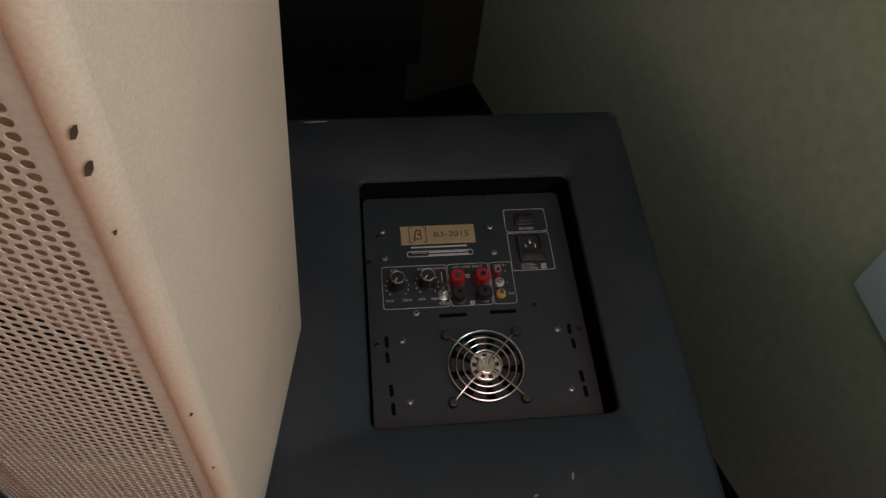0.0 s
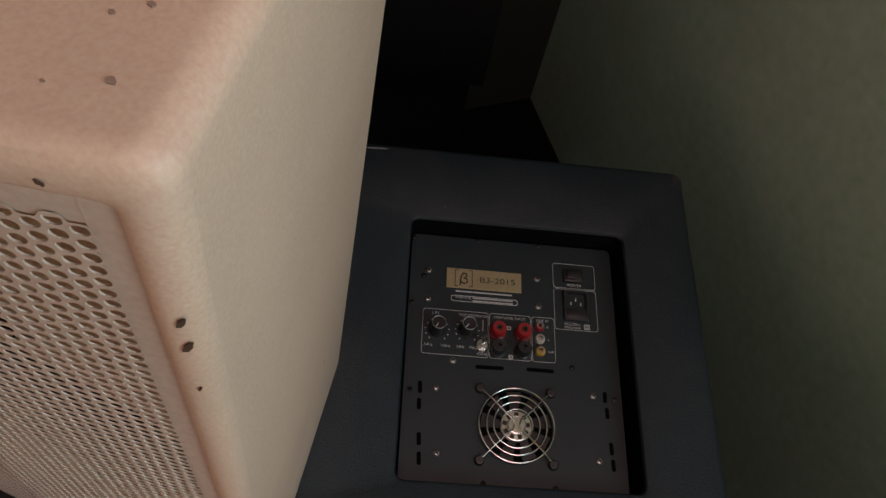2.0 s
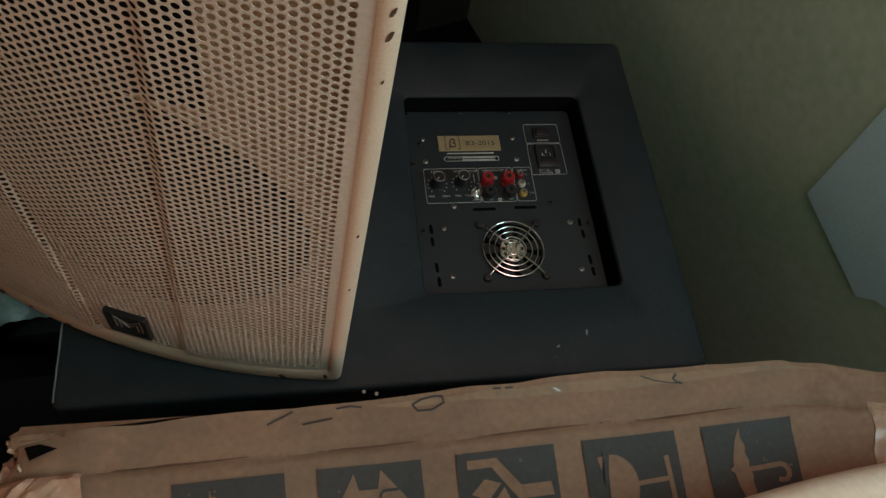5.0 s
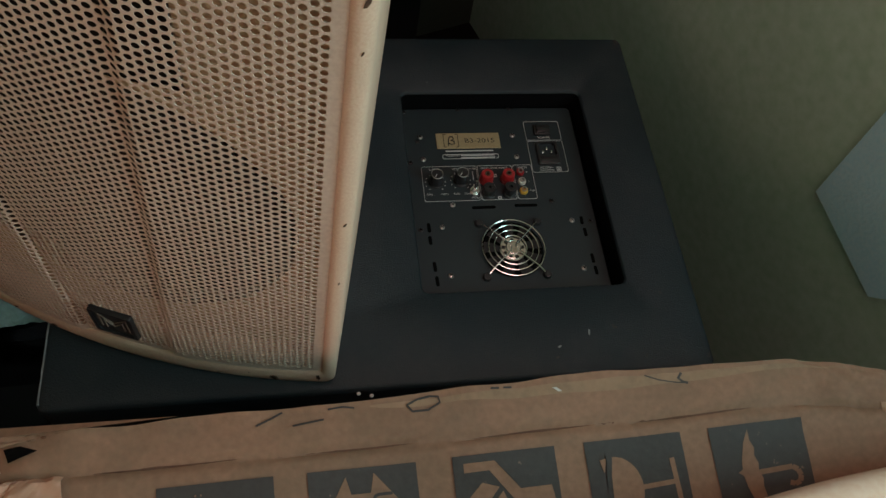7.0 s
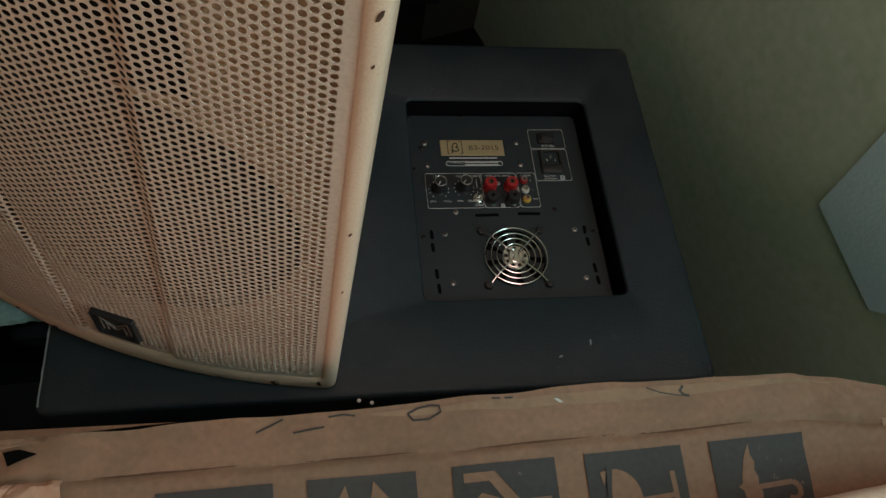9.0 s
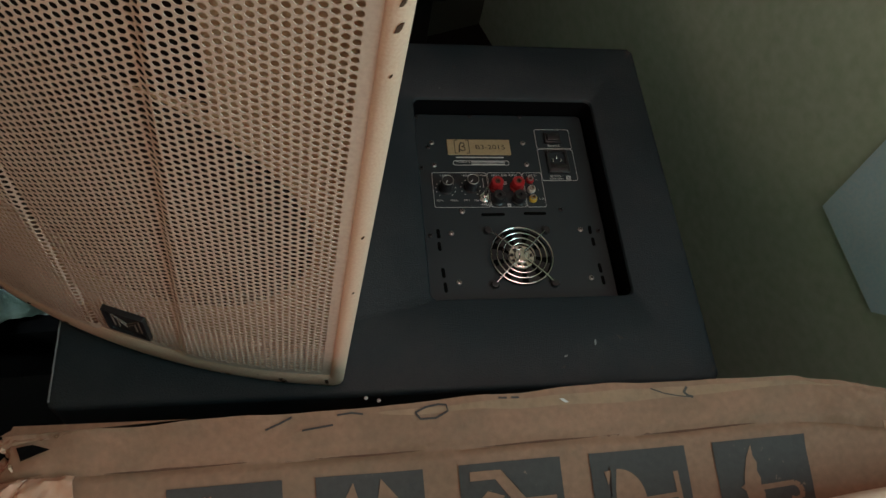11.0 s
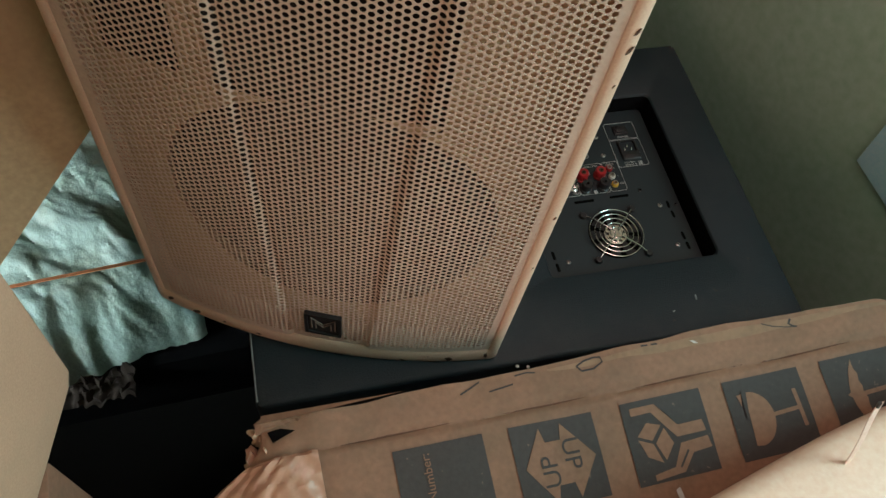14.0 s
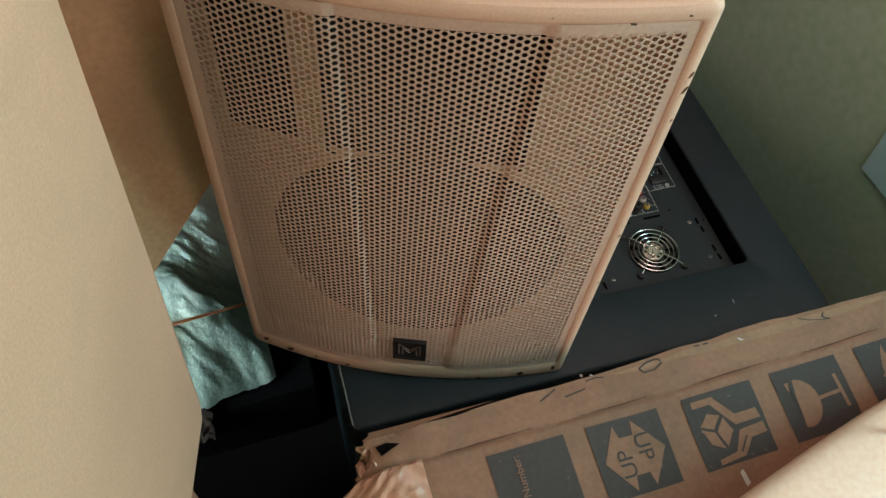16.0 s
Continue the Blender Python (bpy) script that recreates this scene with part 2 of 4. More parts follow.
def bm_frame(poly, w, z0, z1):
    o, i = outline(poly, w)
    return bm_loft_ring([[(x, y, z0) for x, y in o], [(x, y, z1) for x, y in o], [(x, y, z1) for x, y in i], [(x, y, z0) for x, y in i]])


def bm_loft_ring(loops):
    bm = bmesh.new()
    rows = [[bm.verts.new(p) for p in l] for l in loops]
    n, m = len(rows[0]), len(rows)
    for k in range(m):
        a, b = rows[k], rows[(k + 1) % m]
        for i in range(n):
            j = (i + 1) % n
            bm.faces.new((a[i], a[j], b[j], b[i]))
    bmesh.ops.recalc_face_normals(bm, faces=bm.faces)
    return bm


def text_bm(body, size, extrude=0.0):
    cu = bpy.data.curves.new("lettering", "FONT")
    cu.body, cu.size, cu.align_x, cu.align_y, cu.extrude = body, size, "CENTER", "CENTER", extrude
    ob = bpy.data.objects.new("lettering", cu)
    scene.collection.objects.link(ob)
    bpy.context.view_layer.update()
    me = bpy.data.meshes.new_from_object(ob.evaluated_get(bpy.context.evaluated_depsgraph_get()))
    bm = bmesh.new()
    bm.from_mesh(me)
    bpy.data.objects.remove(ob)
    bpy.data.curves.remove(cu)
    bpy.data.meshes.remove(me)
    return bm


def moved(bm, m):
    bmesh.ops.transform(bm, matrix=m, verts=bm.verts)
    return bm


# ---- room ----
room = "structure"
# the right-hand wall runs at an angle to the subwoofer
WA, WB = Vector((0.585, -0.35, 0)), Vector((0.20, 0.93, 0))
wd = (WB - WA).normalized()
W0 = WA - wd * 2.35
wn = Vector((wd.y, -wd.x, 0))


def wall_slab(name, a, b, z0, z1, out, mat, label, t=0.12):
    bm = bmesh.new()
    q = [a, b, b + out * t, a + out * t]
    lo = [bm.verts.new((v.x, v.y, z0)) for v in q]
    hi = [bm.verts.new((v.x, v.y, z1)) for v in q]
    bm.faces.new(lo), bm.faces.new(hi)
    for i in range(4):
        j = (i + 1) % 4
        bm.faces.new((lo[i], lo[j], hi[j], hi[i]))
    bmesh.ops.recalc_face_normals(bm, faces=bm.faces)
    return solid(name, bm, mat, label, kind=room, smooth=None)


solid("floor", bm_box(-3.2, 1.6, -2.8, 1.9, -0.1, 0), FLOOR, "dusty concrete floor, deep shade put into its near-black colour", kind=room, smooth=None)
for k, (s0, s1, z0, z1) in enumerate(((0, 1.6, 0, 2.6), (2.3, (WB - W0).length, 0, 2.6), (1.6, 2.3, 0, 1.05), (1.6, 2.3, 1.95, 2.6))):
    wall_slab("wall_east_%d" % (k + 1), W0 + wd * s0, W0 + wd * s1, z0, z1, wn, WALL, "dim grey-green painted plaster wall")
bd = Vector((-wd.y, wd.x, 0))
B1 = WB + bd * 3.0
# this wall is coloured dark in place of the corner's deep shade
wall_slab("wall_north", WB + wd * 0.0 - bd * 0.12, B1, 0, 2.6, wd, WALL_SHADED, "plaster wall with the dim corner's shade put into its colour")
for k, (y0, y1, z0, z1) in enumerate(((-2.5, -0.95, 0, 2.6), (-0.15, 1.4, 0, 2.6), (-0.95, -0.15, 0, 1.1), (-0.95, -0.15, 1.9, 2.6))):
    solid("wall_west_%d" % (k + 1), bm_box(-2.87, -2.75, y0, y1, z0, z1), WALL, "plain painted wall round the side window", kind=room, smooth=None)
for k, (x0, x1, y0, y1) in enumerate(((-3.2, -0.1, -2.8, 1.9), (0.5, 1.6, -2.8, 1.9), (-0.1, 0.5, -2.8, -0.4), (-0.1, 0.5, 0.2, 1.9))):
    solid("ceiling_%d" % (k + 1), bm_box(x0, x1, y0, y1, 2.6, 2.7), WALL, "plain painted ceiling round the roof light", kind=room, smooth=None)
# the wall behind the camera, with its window opening
for k, (x0, x1, z0, z1) in enumerate(((-3.0, -2.2, 0, 2.6), (-2.2, -1.3, 2.2, 2.6), (-2.2, -1.3, 0, 0.5), (-1.3, 0.17, 0, 2.6), (1.07, 1.5, 0, 2.6), (0.17, 1.07, 0, 1.3), (0.17, 1.07, 2.3, 2.6))):
    solid("wall_south_%d" % (k + 1), bm_box(x0, x1, -2.62, -2.5, z0, z1), WALL, "plain painted wall round the window", kind=room, smooth=None)

# ---- subwoofer lying on its front, amplifier panel up ----
TURN = -2.6
SUB = thing("subwoofer", "black painted wooden subwoofer cabinet lying on its front, scuffed corners", "subwoofer", pose(0, 0, 0, 0, 0, TURN))
SX0, SX1, SY0, SY1, ST = -0.503, 0.198, -0.1725, 0.3135, 0.59
RX0, RX1, RY0, RY1, RD = -0.118, 0.118, -0.0655, 0.2175, 0.56


def sub_body():
    bm = bmesh.new()
    n = 8
    outer = rounded_rect(SX0, SX1, SY0, SY1, 0.010, n, 3)
    hole = rounded_rect(RX0, RX1, RY0, RY1, 0.009, n, 3)
    b = 0.007

    def ins(poly, d):
        cx, cy = (SX0 + SX1) / 2, (SY0 + SY1) / 2
        hx, hy = (SX1 - SX0) / 2, (SY1 - SY0) / 2
        return [(cx + (x - cx) * (hx - d) / hx, cy + (y - cy) * (hy - d) / hy) for x, y in poly]

    def grow(poly, d):
        cx, cy = (RX0 + RX1) / 2, (RY0 + RY1) / 2
        hx, hy = (RX1 - RX0) / 2, (RY1 - RY0) / 2
        return [(cx + (x - cx) * (hx + d) / hx, cy + (y - cy) * (hy + d) / hy) for x, y in poly]
    rows = [[(x, y, 0.0) for x, y in outer], [(x, y, ST - b) for x, y in outer], [(x, y, ST - b * 0.45) for x, y in ins(outer, b * 0.12)],
            [(x, y, ST - b * 0.12) for x, y in ins(outer, b * 0.45)], [(x, y, ST) for x, y in ins(outer, b)],
            [(x, y, ST) for x, y in grow(hole, 0.004)], [(x, y, ST - 0.0012) for x, y in grow(hole, 0.0014)], [(x, y, ST - 0.004) for x, y in hole]]
    bm = bm_loft(rows, False, bm)
    return bm


part("cabinet", sub_body(), BLACK, SUB)
rim = [(SX0 + 0.0022 + 0.0006 * noise.noise(Vector((k * 0.9, 3.0, 0))), SY0 + 0.008 + 0.24 * k / 40, ST - 0.0021) for k in range(41)]
part("worn_edge", bm_tube(rim, 0.0014, 6), WORN, SUB, "pale worn paint along the edge")
# recess walls coloured darker than the cabinet, as unlit faces
part("recess_wall", bm_loft([[(x, y, z) for x, y in rounded_rect(RX0, RX1, RY0, RY1, 0.009, 8, 3)] for z in (ST - 0.004, RD - 0.012)], False), SHADE_BLACK, SUB, "recess wall with its shade put into a near-black colour")
plate = part("amplifier_plate", bm_loft([[(x, y, RD - 0.010) for x, y in rounded_rect(RX0 + 0.003, RX1 - 0.006, RY0 + 0.003, RY1 - 0.003, 0.006)],
                                          [(x, y, RD - 0.0005) for x, y in rounded_rect(RX0 + 0.003, RX1 - 0.006, RY0 + 0.003, RY1 - 0.003, 0.006)],
                                          [(x, y, RD) for x, y in rounded_rect(RX0 + 0.0035, RX1 - 0.0065, RY0 + 0.0035, RY1 - 0.0035, 0.006)]]), PLATE, SUB,
             "black powder-coated metal amplifier panel")
cT, sT = math.cos(radians(-TURN)), math.sin(radians(-TURN))


def P(mx, my):
    """From millimetres on the panel in the world to the cabinet's own axes."""
    x, y = mx / 1000, my / 1000
    return x * cT - y * sT, x * sT + y * cT


def on_plate(name, bm, mat, x, y, z=0.0, label="", rz=0.0, parent=None, smooth=0.6):
    return part(name, moved(bm, pose(x, y, RD + z, 0, 0, rz)), mat, parent or plate, label, smooth)


def box_line(name, x0, x1, y0, y1, w=0.00042):
    part(name, bm_frame(rounded_rect(x0, x1, y0, y1, 0.003, 4), w, RD, RD + 0.0004), PRINT, plate, "white printed outline", None)


def lettering(body, x, y, size, mat=PRINT, z=0.0006, parent=None):
    part("lettering", moved(text_bm(body, size), pose(x, y, RD + z)), mat, parent or plate, "printed lettering", None)


def bar(x, y, w, h, mat=PRINT):
    part("print_bar", bm_box(x - w / 2, x + w / 2, y - h / 2, y + h / 2, RD, RD + 0.0004), mat, plate, "small printed line", None)


# name label
nx0, ny1 = P(-67, 177)
nx1, ny0 = P(15, 149)
label_plate = part("name_label", bm_box(nx0, nx1, ny0, ny1, RD, RD + 0.0012, 0.0004, 1), GOLD, plate, "brushed gold name label")
lx = nx0 + 0.019
for sgn in (-1, 1):
    part("logo_shape", bm_slab([(lx + sgn * 0.009, (ny0 + ny1) / 2 - 0.010), (lx + sgn * 0.0098, (ny0 + ny1) / 2 - 0.010), (lx + sgn * 0.0098, (ny0 + ny1) / 2 + 0.010), (lx + sgn * 0.009, (ny0 + ny1) / 2 + 0.010)], RD + 0.0013, RD + 0.0016), INK, label_plate, "black emblem", None)
    for s2 in (-1, 1):
        part("logo_shape", bm_box(lx + sgn * 0.0098 - (0.004 if sgn > 0 else 0), lx + sgn * 0.0098 + (0.004 if sgn < 0 else 0), (ny0 + ny1) / 2 + s2 * 0.010 - 0.0004, (ny0 + ny1) / 2 + s2 * 0.010 + 0.0004, RD + 0.0013, RD + 0.0016), INK, label_plate, "black emblem", None)
part("logo_shape", bm_tube([(lx - 0.004, (ny0 + ny1) / 2 - 0.0085, RD + 0.0014), (lx - 0.003, (ny0 + ny1) / 2 + 0.002, RD + 0.0014), (lx - 0.001, (ny0 + ny1) / 2 + 0.0065, RD + 0.0014), (lx + 0.003, (ny0 + ny1) / 2 + 0.006, RD + 0.0014),
                            (lx + 0.0035, (ny0 + ny1) / 2 + 0.002, RD + 0.0014), (lx, (ny0 + ny1) / 2 + 0.0005, RD + 0.0014), (lx + 0.004, (ny0 + ny1) / 2 - 0.001, RD + 0.0014), (lx + 0.004, (ny0 + ny1) / 2 - 0.005, RD + 0.0014), (lx, (ny0 + ny1) / 2 - 0.006, RD + 0.0014), (lx - 0.003, (ny0 + ny1) / 2 - 0.004, RD + 0.0014)], 0.0008, 5), INK, label_plate, "black emblem")
part("lettering", moved(text_bm("B3-2015", 0.0098), pose(nx0 + 0.0565, (ny0 + ny1) / 2 - 0.0005, RD + 0.0014) @ Matrix.Diagonal((1.22, 1.0, 1.0, 1.0))), INK, label_plate, "printed model lettering", None)
bar((nx0 + nx1) / 2, ny0 - 0.0035, 0.062, 0.0016)
wx0, wy1 = P(-63, 144)
wx1, wy0 = P(10, 133.5)
box_line("print_frame", wx0, wx1, wy0, wy1, 0.0006)
lettering("WARNING:", wx0 + 0.014, (wy0 + wy1) / 2 + 0.001, 0.0036)
bar(wx0 + 0.046, (wy0 + wy1) / 2 + 0.0016, 0.044, 0.0014)
bar(wx0 + 0.046, (wy0 + wy1) / 2 - 0.0018, 0.044, 0.0014)
# the boxes of the controls
ax0, ay1 = P(-93, 127)
ax1, ay0 = P(-25, 72)
hx1, _ = P(21, 71)
ex1, ey0 = P(47, 69)
box_line("print_frame", ax0, ax1, ay0, ay1)
box_line("print_frame", ax1 + 0.001, hx1, ay0, ay1)
box_line("print_frame", hx1 + 0.001, ex1, ay0, ay1)
px0, py1 = P(53, 189.5)
px1, py0 = P(97, 106)
_, pm = P(52, 158)
box_line("print_frame", px0, px1, pm + 0.0006, py1)
box_line("print_frame", px0, px1, py0, pm - 0.0006)
sx, sy = P(75, 173)
rocker = on_plate("power_switch", bm_box(-0.011, 0.011, -0.008, 0.008, 0, 0.0035, 0.001), PLASTIC, sx, sy, label="black rocker power switch")
on_plate("rocker", bm_box(-0.008, 0.008, -0.0055, 0.0055, 0.0, 0.003, 0.001), PLASTIC, sx, sy, 0.0032, rz=0, parent=rocker)
lettering("POWER", sx + 0.001, pm + 0.0045, 0.0048)
ix, iy = P(75, 136)
inlet = part("mains_inlet", bm_loft_ring([[(ix + x, iy + y, RD + z) for x, y in rounded_rect(-w, w, -h, h, r)] for w, h, r, z in
                                          ((0.0145, 0.018, 0.002, 0), (0.0145, 0.018, 0.002, 0.003), (0.0138, 0.0173, 0.002, 0.0038), (0.0112, 0.0150, 0.004, 0.0038), (0.0112, 0.0150, 0.004, -0.008), (0.0145, 0.018, 0.002, -0.008))]), PLASTIC, plate, "black three-pin mains inlet")
part("socket_floor", bm_box(ix - 0.0112, ix + 0.0112, iy - 0.015, iy + 0.015, RD - 0.008, RD - 0.0065), DARK, inlet)
part("fuse_drawer", bm_box(ix - 0.0118, ix + 0.0118, iy - 0.0162, iy - 0.004, RD - 0.004, RD + 0.0042, 0.001), PLASTIC, inlet)
for dx, dy in ((-0.0055, 0.003), (0, 0.008), (0.0055, 0.003)):
    part("pin", bm_box(ix + dx - 0.001, ix + dx + 0.001, iy + dy - 0.0022, iy + dy + 0.0022, RD - 0.0066, RD + 0.001, 0.0004, 1), CHROME, inlet, "bright metal pin")
lettering("AC220V~", ix - 0.005, py0 + 0.0068, 0.0044)
lettering("50Hz/60Hz", ix - 0.005, py0 + 0.0028, 0.0040)
part("symbol_square", bm_frame(rounded_rect(ix + 0.008, ix + 0.014, py0 + 0.0018, py0 + 0.0078, 0.0005, 2), 0.0007, RD, RD + 0.0004), PRINT, plate, "", None)
part("symbol_square", bm_frame(rounded_rect(ix + 0.0095, ix + 0.0125, py0 + 0.0033, py0 + 0.0063, 0.0003, 2), 0.0006, RD, RD + 0.0004), PRINT, plate, "", None)


def knob(x, y, turn):
    k = on_plate("knob", bm_lathe([(0.0092, 0), (0.0092, 0.0015), (0.0080, 0.003), (0.0074, 0.0185), (0.0068, 0.0198), (0, 0.0196)], 24), PLASTIC, x, y, label="black turning knob with a silver cap rim")
    part("cap_ring", moved(bm_lathe([(0.0074, 0.0190), (0.0076, 0.0198), (0.0071, 0.0204), (0.0066, 0.0199), (0.0069, 0.0190)], 24), pose(x, y, RD)), STEEL, k, "silver ring")
    part("pointer", moved(bm_box(-0.0005, 0.0005, 0.001, 0.0058, 0.0196, 0.0200), pose(x, y, RD, 0, 0, turn)), PRINT, k, "white pointer", None)
    for i in range(11):
        a = radians(230 - 280 * i / 10)
        part("dial_mark", bm_lathe([(0.0007, 0), (0.0007, 0.0004), (0, 0.0004)], 8, m=pose(x + 0.0125 * math.cos(a), y + 0.0125 * math.sin(a), RD)), PRINT, plate, "", None)


for (mx, my), a in (((-78, 106), 150), ((-46, 106), 140)):
    x, y = P(mx, my)
    knob(x, y - 0.004, a)
k1, k2 = P(-78, 104), P(-46, 104)
lettering("L.P.F", k1[0] - 0.002, ay1 - 0.005, 0.0042)
lettering("50Hz", k1[0] - 0.009, ay0 + 0.010, 0.0040)
lettering("150Hz", k1[0] + 0.009, ay0 + 0.010, 0.0040)
lettering("VOLUME", k2[0] - 0.001, ay1 - 0.005, 0.0042)
lettering("MIN", k2[0] - 0.007, ay0 + 0.010, 0.0042)
lettering("MAX", k2[0] + 0.007, ay0 + 0.010, 0.0042)
tx, ty = P(-31, 86)
lettering("POWER", tx - 0.001, ay1 - 0.005, 0.0040)
part("print_bar", bm_box(tx + 0.0005, tx + 0.0012, ay1 - 0.022, ay1 - 0.009, RD, RD + 0.0004), PRINT, plate, "", None)
lettering("0°", tx + 0.001, ty + 0.009, 0.0038)
lettering("180°", tx, ty - 0.008, 0.0036)
lettering("PHASE", tx, ay0 + 0.0035, 0.0036)
toggle = on_plate("phase_switch", bm_lathe([(0.0066, 0), (0.0066, 0.0016), (0.0058, 0.0024), (0.0042, 0.0024), (0.0042, 0.007), (0, 0.007)], 18), CHROME, tx, ty, label="chrome toggle switch")
part("lever", bm_tube([(tx, ty, RD + 0.005), (tx + 0.0012, ty + 0.004, RD + 0.016)], 0.0020, 10), CHROME, toggle)


def binding_post(x, y, mat, word):
    """A speaker terminal: collar, screw cap and its open end."""
    p = on_plate("binding_post", bm_lathe([(0.0088, 0), (0.0088, 0.003), (0.0074, 0.004), (0.0070, 0.006), (0.0082, 0.0065), (0.0080, 0.0135), (0.0070, 0.0150), (0.0036, 0.0150), (0.0030, 0.010), (0, 0.010)], 20), mat, x, y, label=word)
    part("terminal_tip", bm_lathe([(0.0035, 0.0135), (0.0035, 0.0156), (0.0022, 0.0156), (0.0020, 0.011), (0, 0.011)], 14, m=pose(x, y, RD)), RUST if mat is RED else PLASTIC, p, "dull tip of the terminal")


for mx, my, mat, w in ((-14, 101, RED, "red screw terminal"), (13, 100, RED, "red screw terminal"), (-15, 81, PLASTIC, "black screw terminal"), (12, 80, PLASTIC, "black screw terminal")):
    x, y = P(mx, my)
    binding_post(x, y, mat, w)
lettering("HIGH LEVEL INPUT", (ax1 + hx1) / 2, ay1 - 0.0045, 0.0041)
for mx, my in ((-1, 107), (-1, 74)):
    x, y = P(mx, my)
    part("symbol_square", bm_frame(rounded_rect(x - 0.0022, x + 0.0022, y - 0.0022, y + 0.0022, 0.0004, 2), 0.0012, RD, RD + 0.0004), PRINT, plate, "", None)
for mx, my, mat in ((32, 109, RED), (31.5, 95, WHITE_P), (31, 81, YELLOW)):
    x, y = P(mx, my)
    jack = on_plate("phono_socket", bm_lathe([(0.0052, 0), (0.0052, 0.002), (0.0046, 0.0045), (0.0030, 0.0045), (0.0030, 0.001), (0, 0.001)], 18), mat, x, y, label="round phono socket with coloured ring")
    part("contact", bm_lathe([(0.0034, 0.0042), (0.0036, 0.0064), (0.0024, 0.0064), (0.0024, 0.003), (0.0030, 0.003)], 14, m=pose(x, y, RD)), STEEL, jack, "metal contact")
lettering("LINE IN", (hx1 + ex1) / 2, ay1 - 0.0045, 0.0041)
lettering("SUB", ex1 - 0.005, ay0 + 0.012, 0.0036)
for my, w in ((109, "R"), (95, "L")):
    x, y = P(41, my)
    lettering(w, x, y, 0.0036)


def screw(mx, my, mat=STEEL, r=0.0034):
    x, y = P(mx, my)
    s = on_plate("screw", bm_lathe([(r, 0), (r, 0.0006), (r * 0.75, 0.0016), (r * 0.3, 0.002), (0, 0.002)], 14), mat, x, y, label="small cross-head screw")
    for a in (35, 125):
        part("slot", moved(bm_box(-r * 0.65, r * 0.65, -r * 0.13, r * 0.13, 0.0019, 0.0022), pose(x, y, RD, 0, 0, a)), DARK, s, "", None)


for mx, my in ((-87, 173), (-88, 138), (34, 168), (33, 134), (-62, 68), (-80, 38), (83, 34), (-80, -28), (82, -33)):
    screw(mx, my)
for mx, my in ((64, 64), (-105, 134), (-106, 36), (106, 31), (-31, 214), (38, 211), (-103, 214), (-35, -57), (36, -60), (-92, 166)):
    screw(mx, my, PLASTIC, 0.0030)


def slot(ax, ay, bx, by, w=0.0042):
    (x0, y0), (x1, y1) = P(ax, ay), P(bx, by)
    L, a = math.hypot(x1 - x0, y1 - y0), math.degrees(math.atan2(y1 - y0, x1 - x0))
    on_plate("vent_slot", moved(bm_slab(rounded_rect(-L / 2, L / 2, -w / 2, w / 2, w * 0.48, 4), 0.0, 0.0003), pose(0, 0, 0, 0, 0, a)), DARK, (x0 + x1) / 2, (y0 + y1) / 2, label="dark vent slot", smooth=None)


for s in ((-39, 62, -9, 61), (15, 61, 44, 59.5), (-96, 45, -96, 32), (-97, 27, -97, 15), (-97, -8, -97, -21), (-97, -27, -97, -40), (96, 39, 95, 27), (96, 22, 96, 10), (96, -14, 96, -27), (96, -31, 96, -43)):
    slot(*s)

# the fan behind its wire guard
fan = part("fan_opening", bm_lathe([(0.0375, 0.0003), (0.0375, 0.0006), (0, 0.0006)], 40, m=pose(0, 0, RD)), DARK, plate, "dark round fan opening", None)
part("fan_hub", bm_lathe([(0.0160, 0.0006), (0.0155, 0.0016), (0.0145, 0.002), (0, 0.002)], 30, m=pose(0, 0, RD)), HUB, fan, "yellowed foil fan hub sticker")
for i in range(9):
    a = 2 * math.pi * i / 9
    part("sticker_mark", moved(bm_box(0.0095, 0.014, -0.0022, 0.0022, 0.002, 0.0023), pose(0, 0, RD, 0, 0, math.degrees(a) + 8)), INK if i % 2 else PLASTIC, fan, "", None)
for i in range(9):
    a0 = 40 * i + 5
    poly = [(0.016 * math.cos(radians(a0)), 0.016 * math.sin(radians(a0))), (0.026 * math.cos(radians(a0 - 6)), 0.026 * math.sin(radians(a0 - 6))), (0.036 * math.cos(radians(a0 - 4)), 0.036 * math.sin(radians(a0 - 4))),
            (0.036 * math.cos(radians(a0 + 20)), 0.036 * math.sin(radians(a0 + 20))), (0.026 * math.cos(radians(a0 + 20)), 0.026 * math.sin(radians(a0 + 20))), (0.016 * math.cos(radians(a0 + 26)), 0.016 * math.sin(radians(a0 + 26)))]
    part("fan_blade", moved(bm_slab(poly, 0.0007, 0.0013), pose(0, 0, RD)), PLASTIC, fan, "", None)
guard = part("wire_guard", bm_tube([(0.038 * math.cos(2 * math.pi * i / 48), 0.038 * math.sin(2 * math.pi * i / 48), RD + 0.006) for i in range(48)], 0.00085, 7, True), CHROME, plate, "chrome wire fan guard")
for r in (0.0305, 0.0235, 0.0160, 0.0088):
    part("guard_ring", bm_tube([(r * math.cos(2 * math.pi * i / 40), r * math.sin(2 * math.pi * i / 40), RD + 0.006) for i in range(40)], 0.0008, 7, True), CHROME, guard)
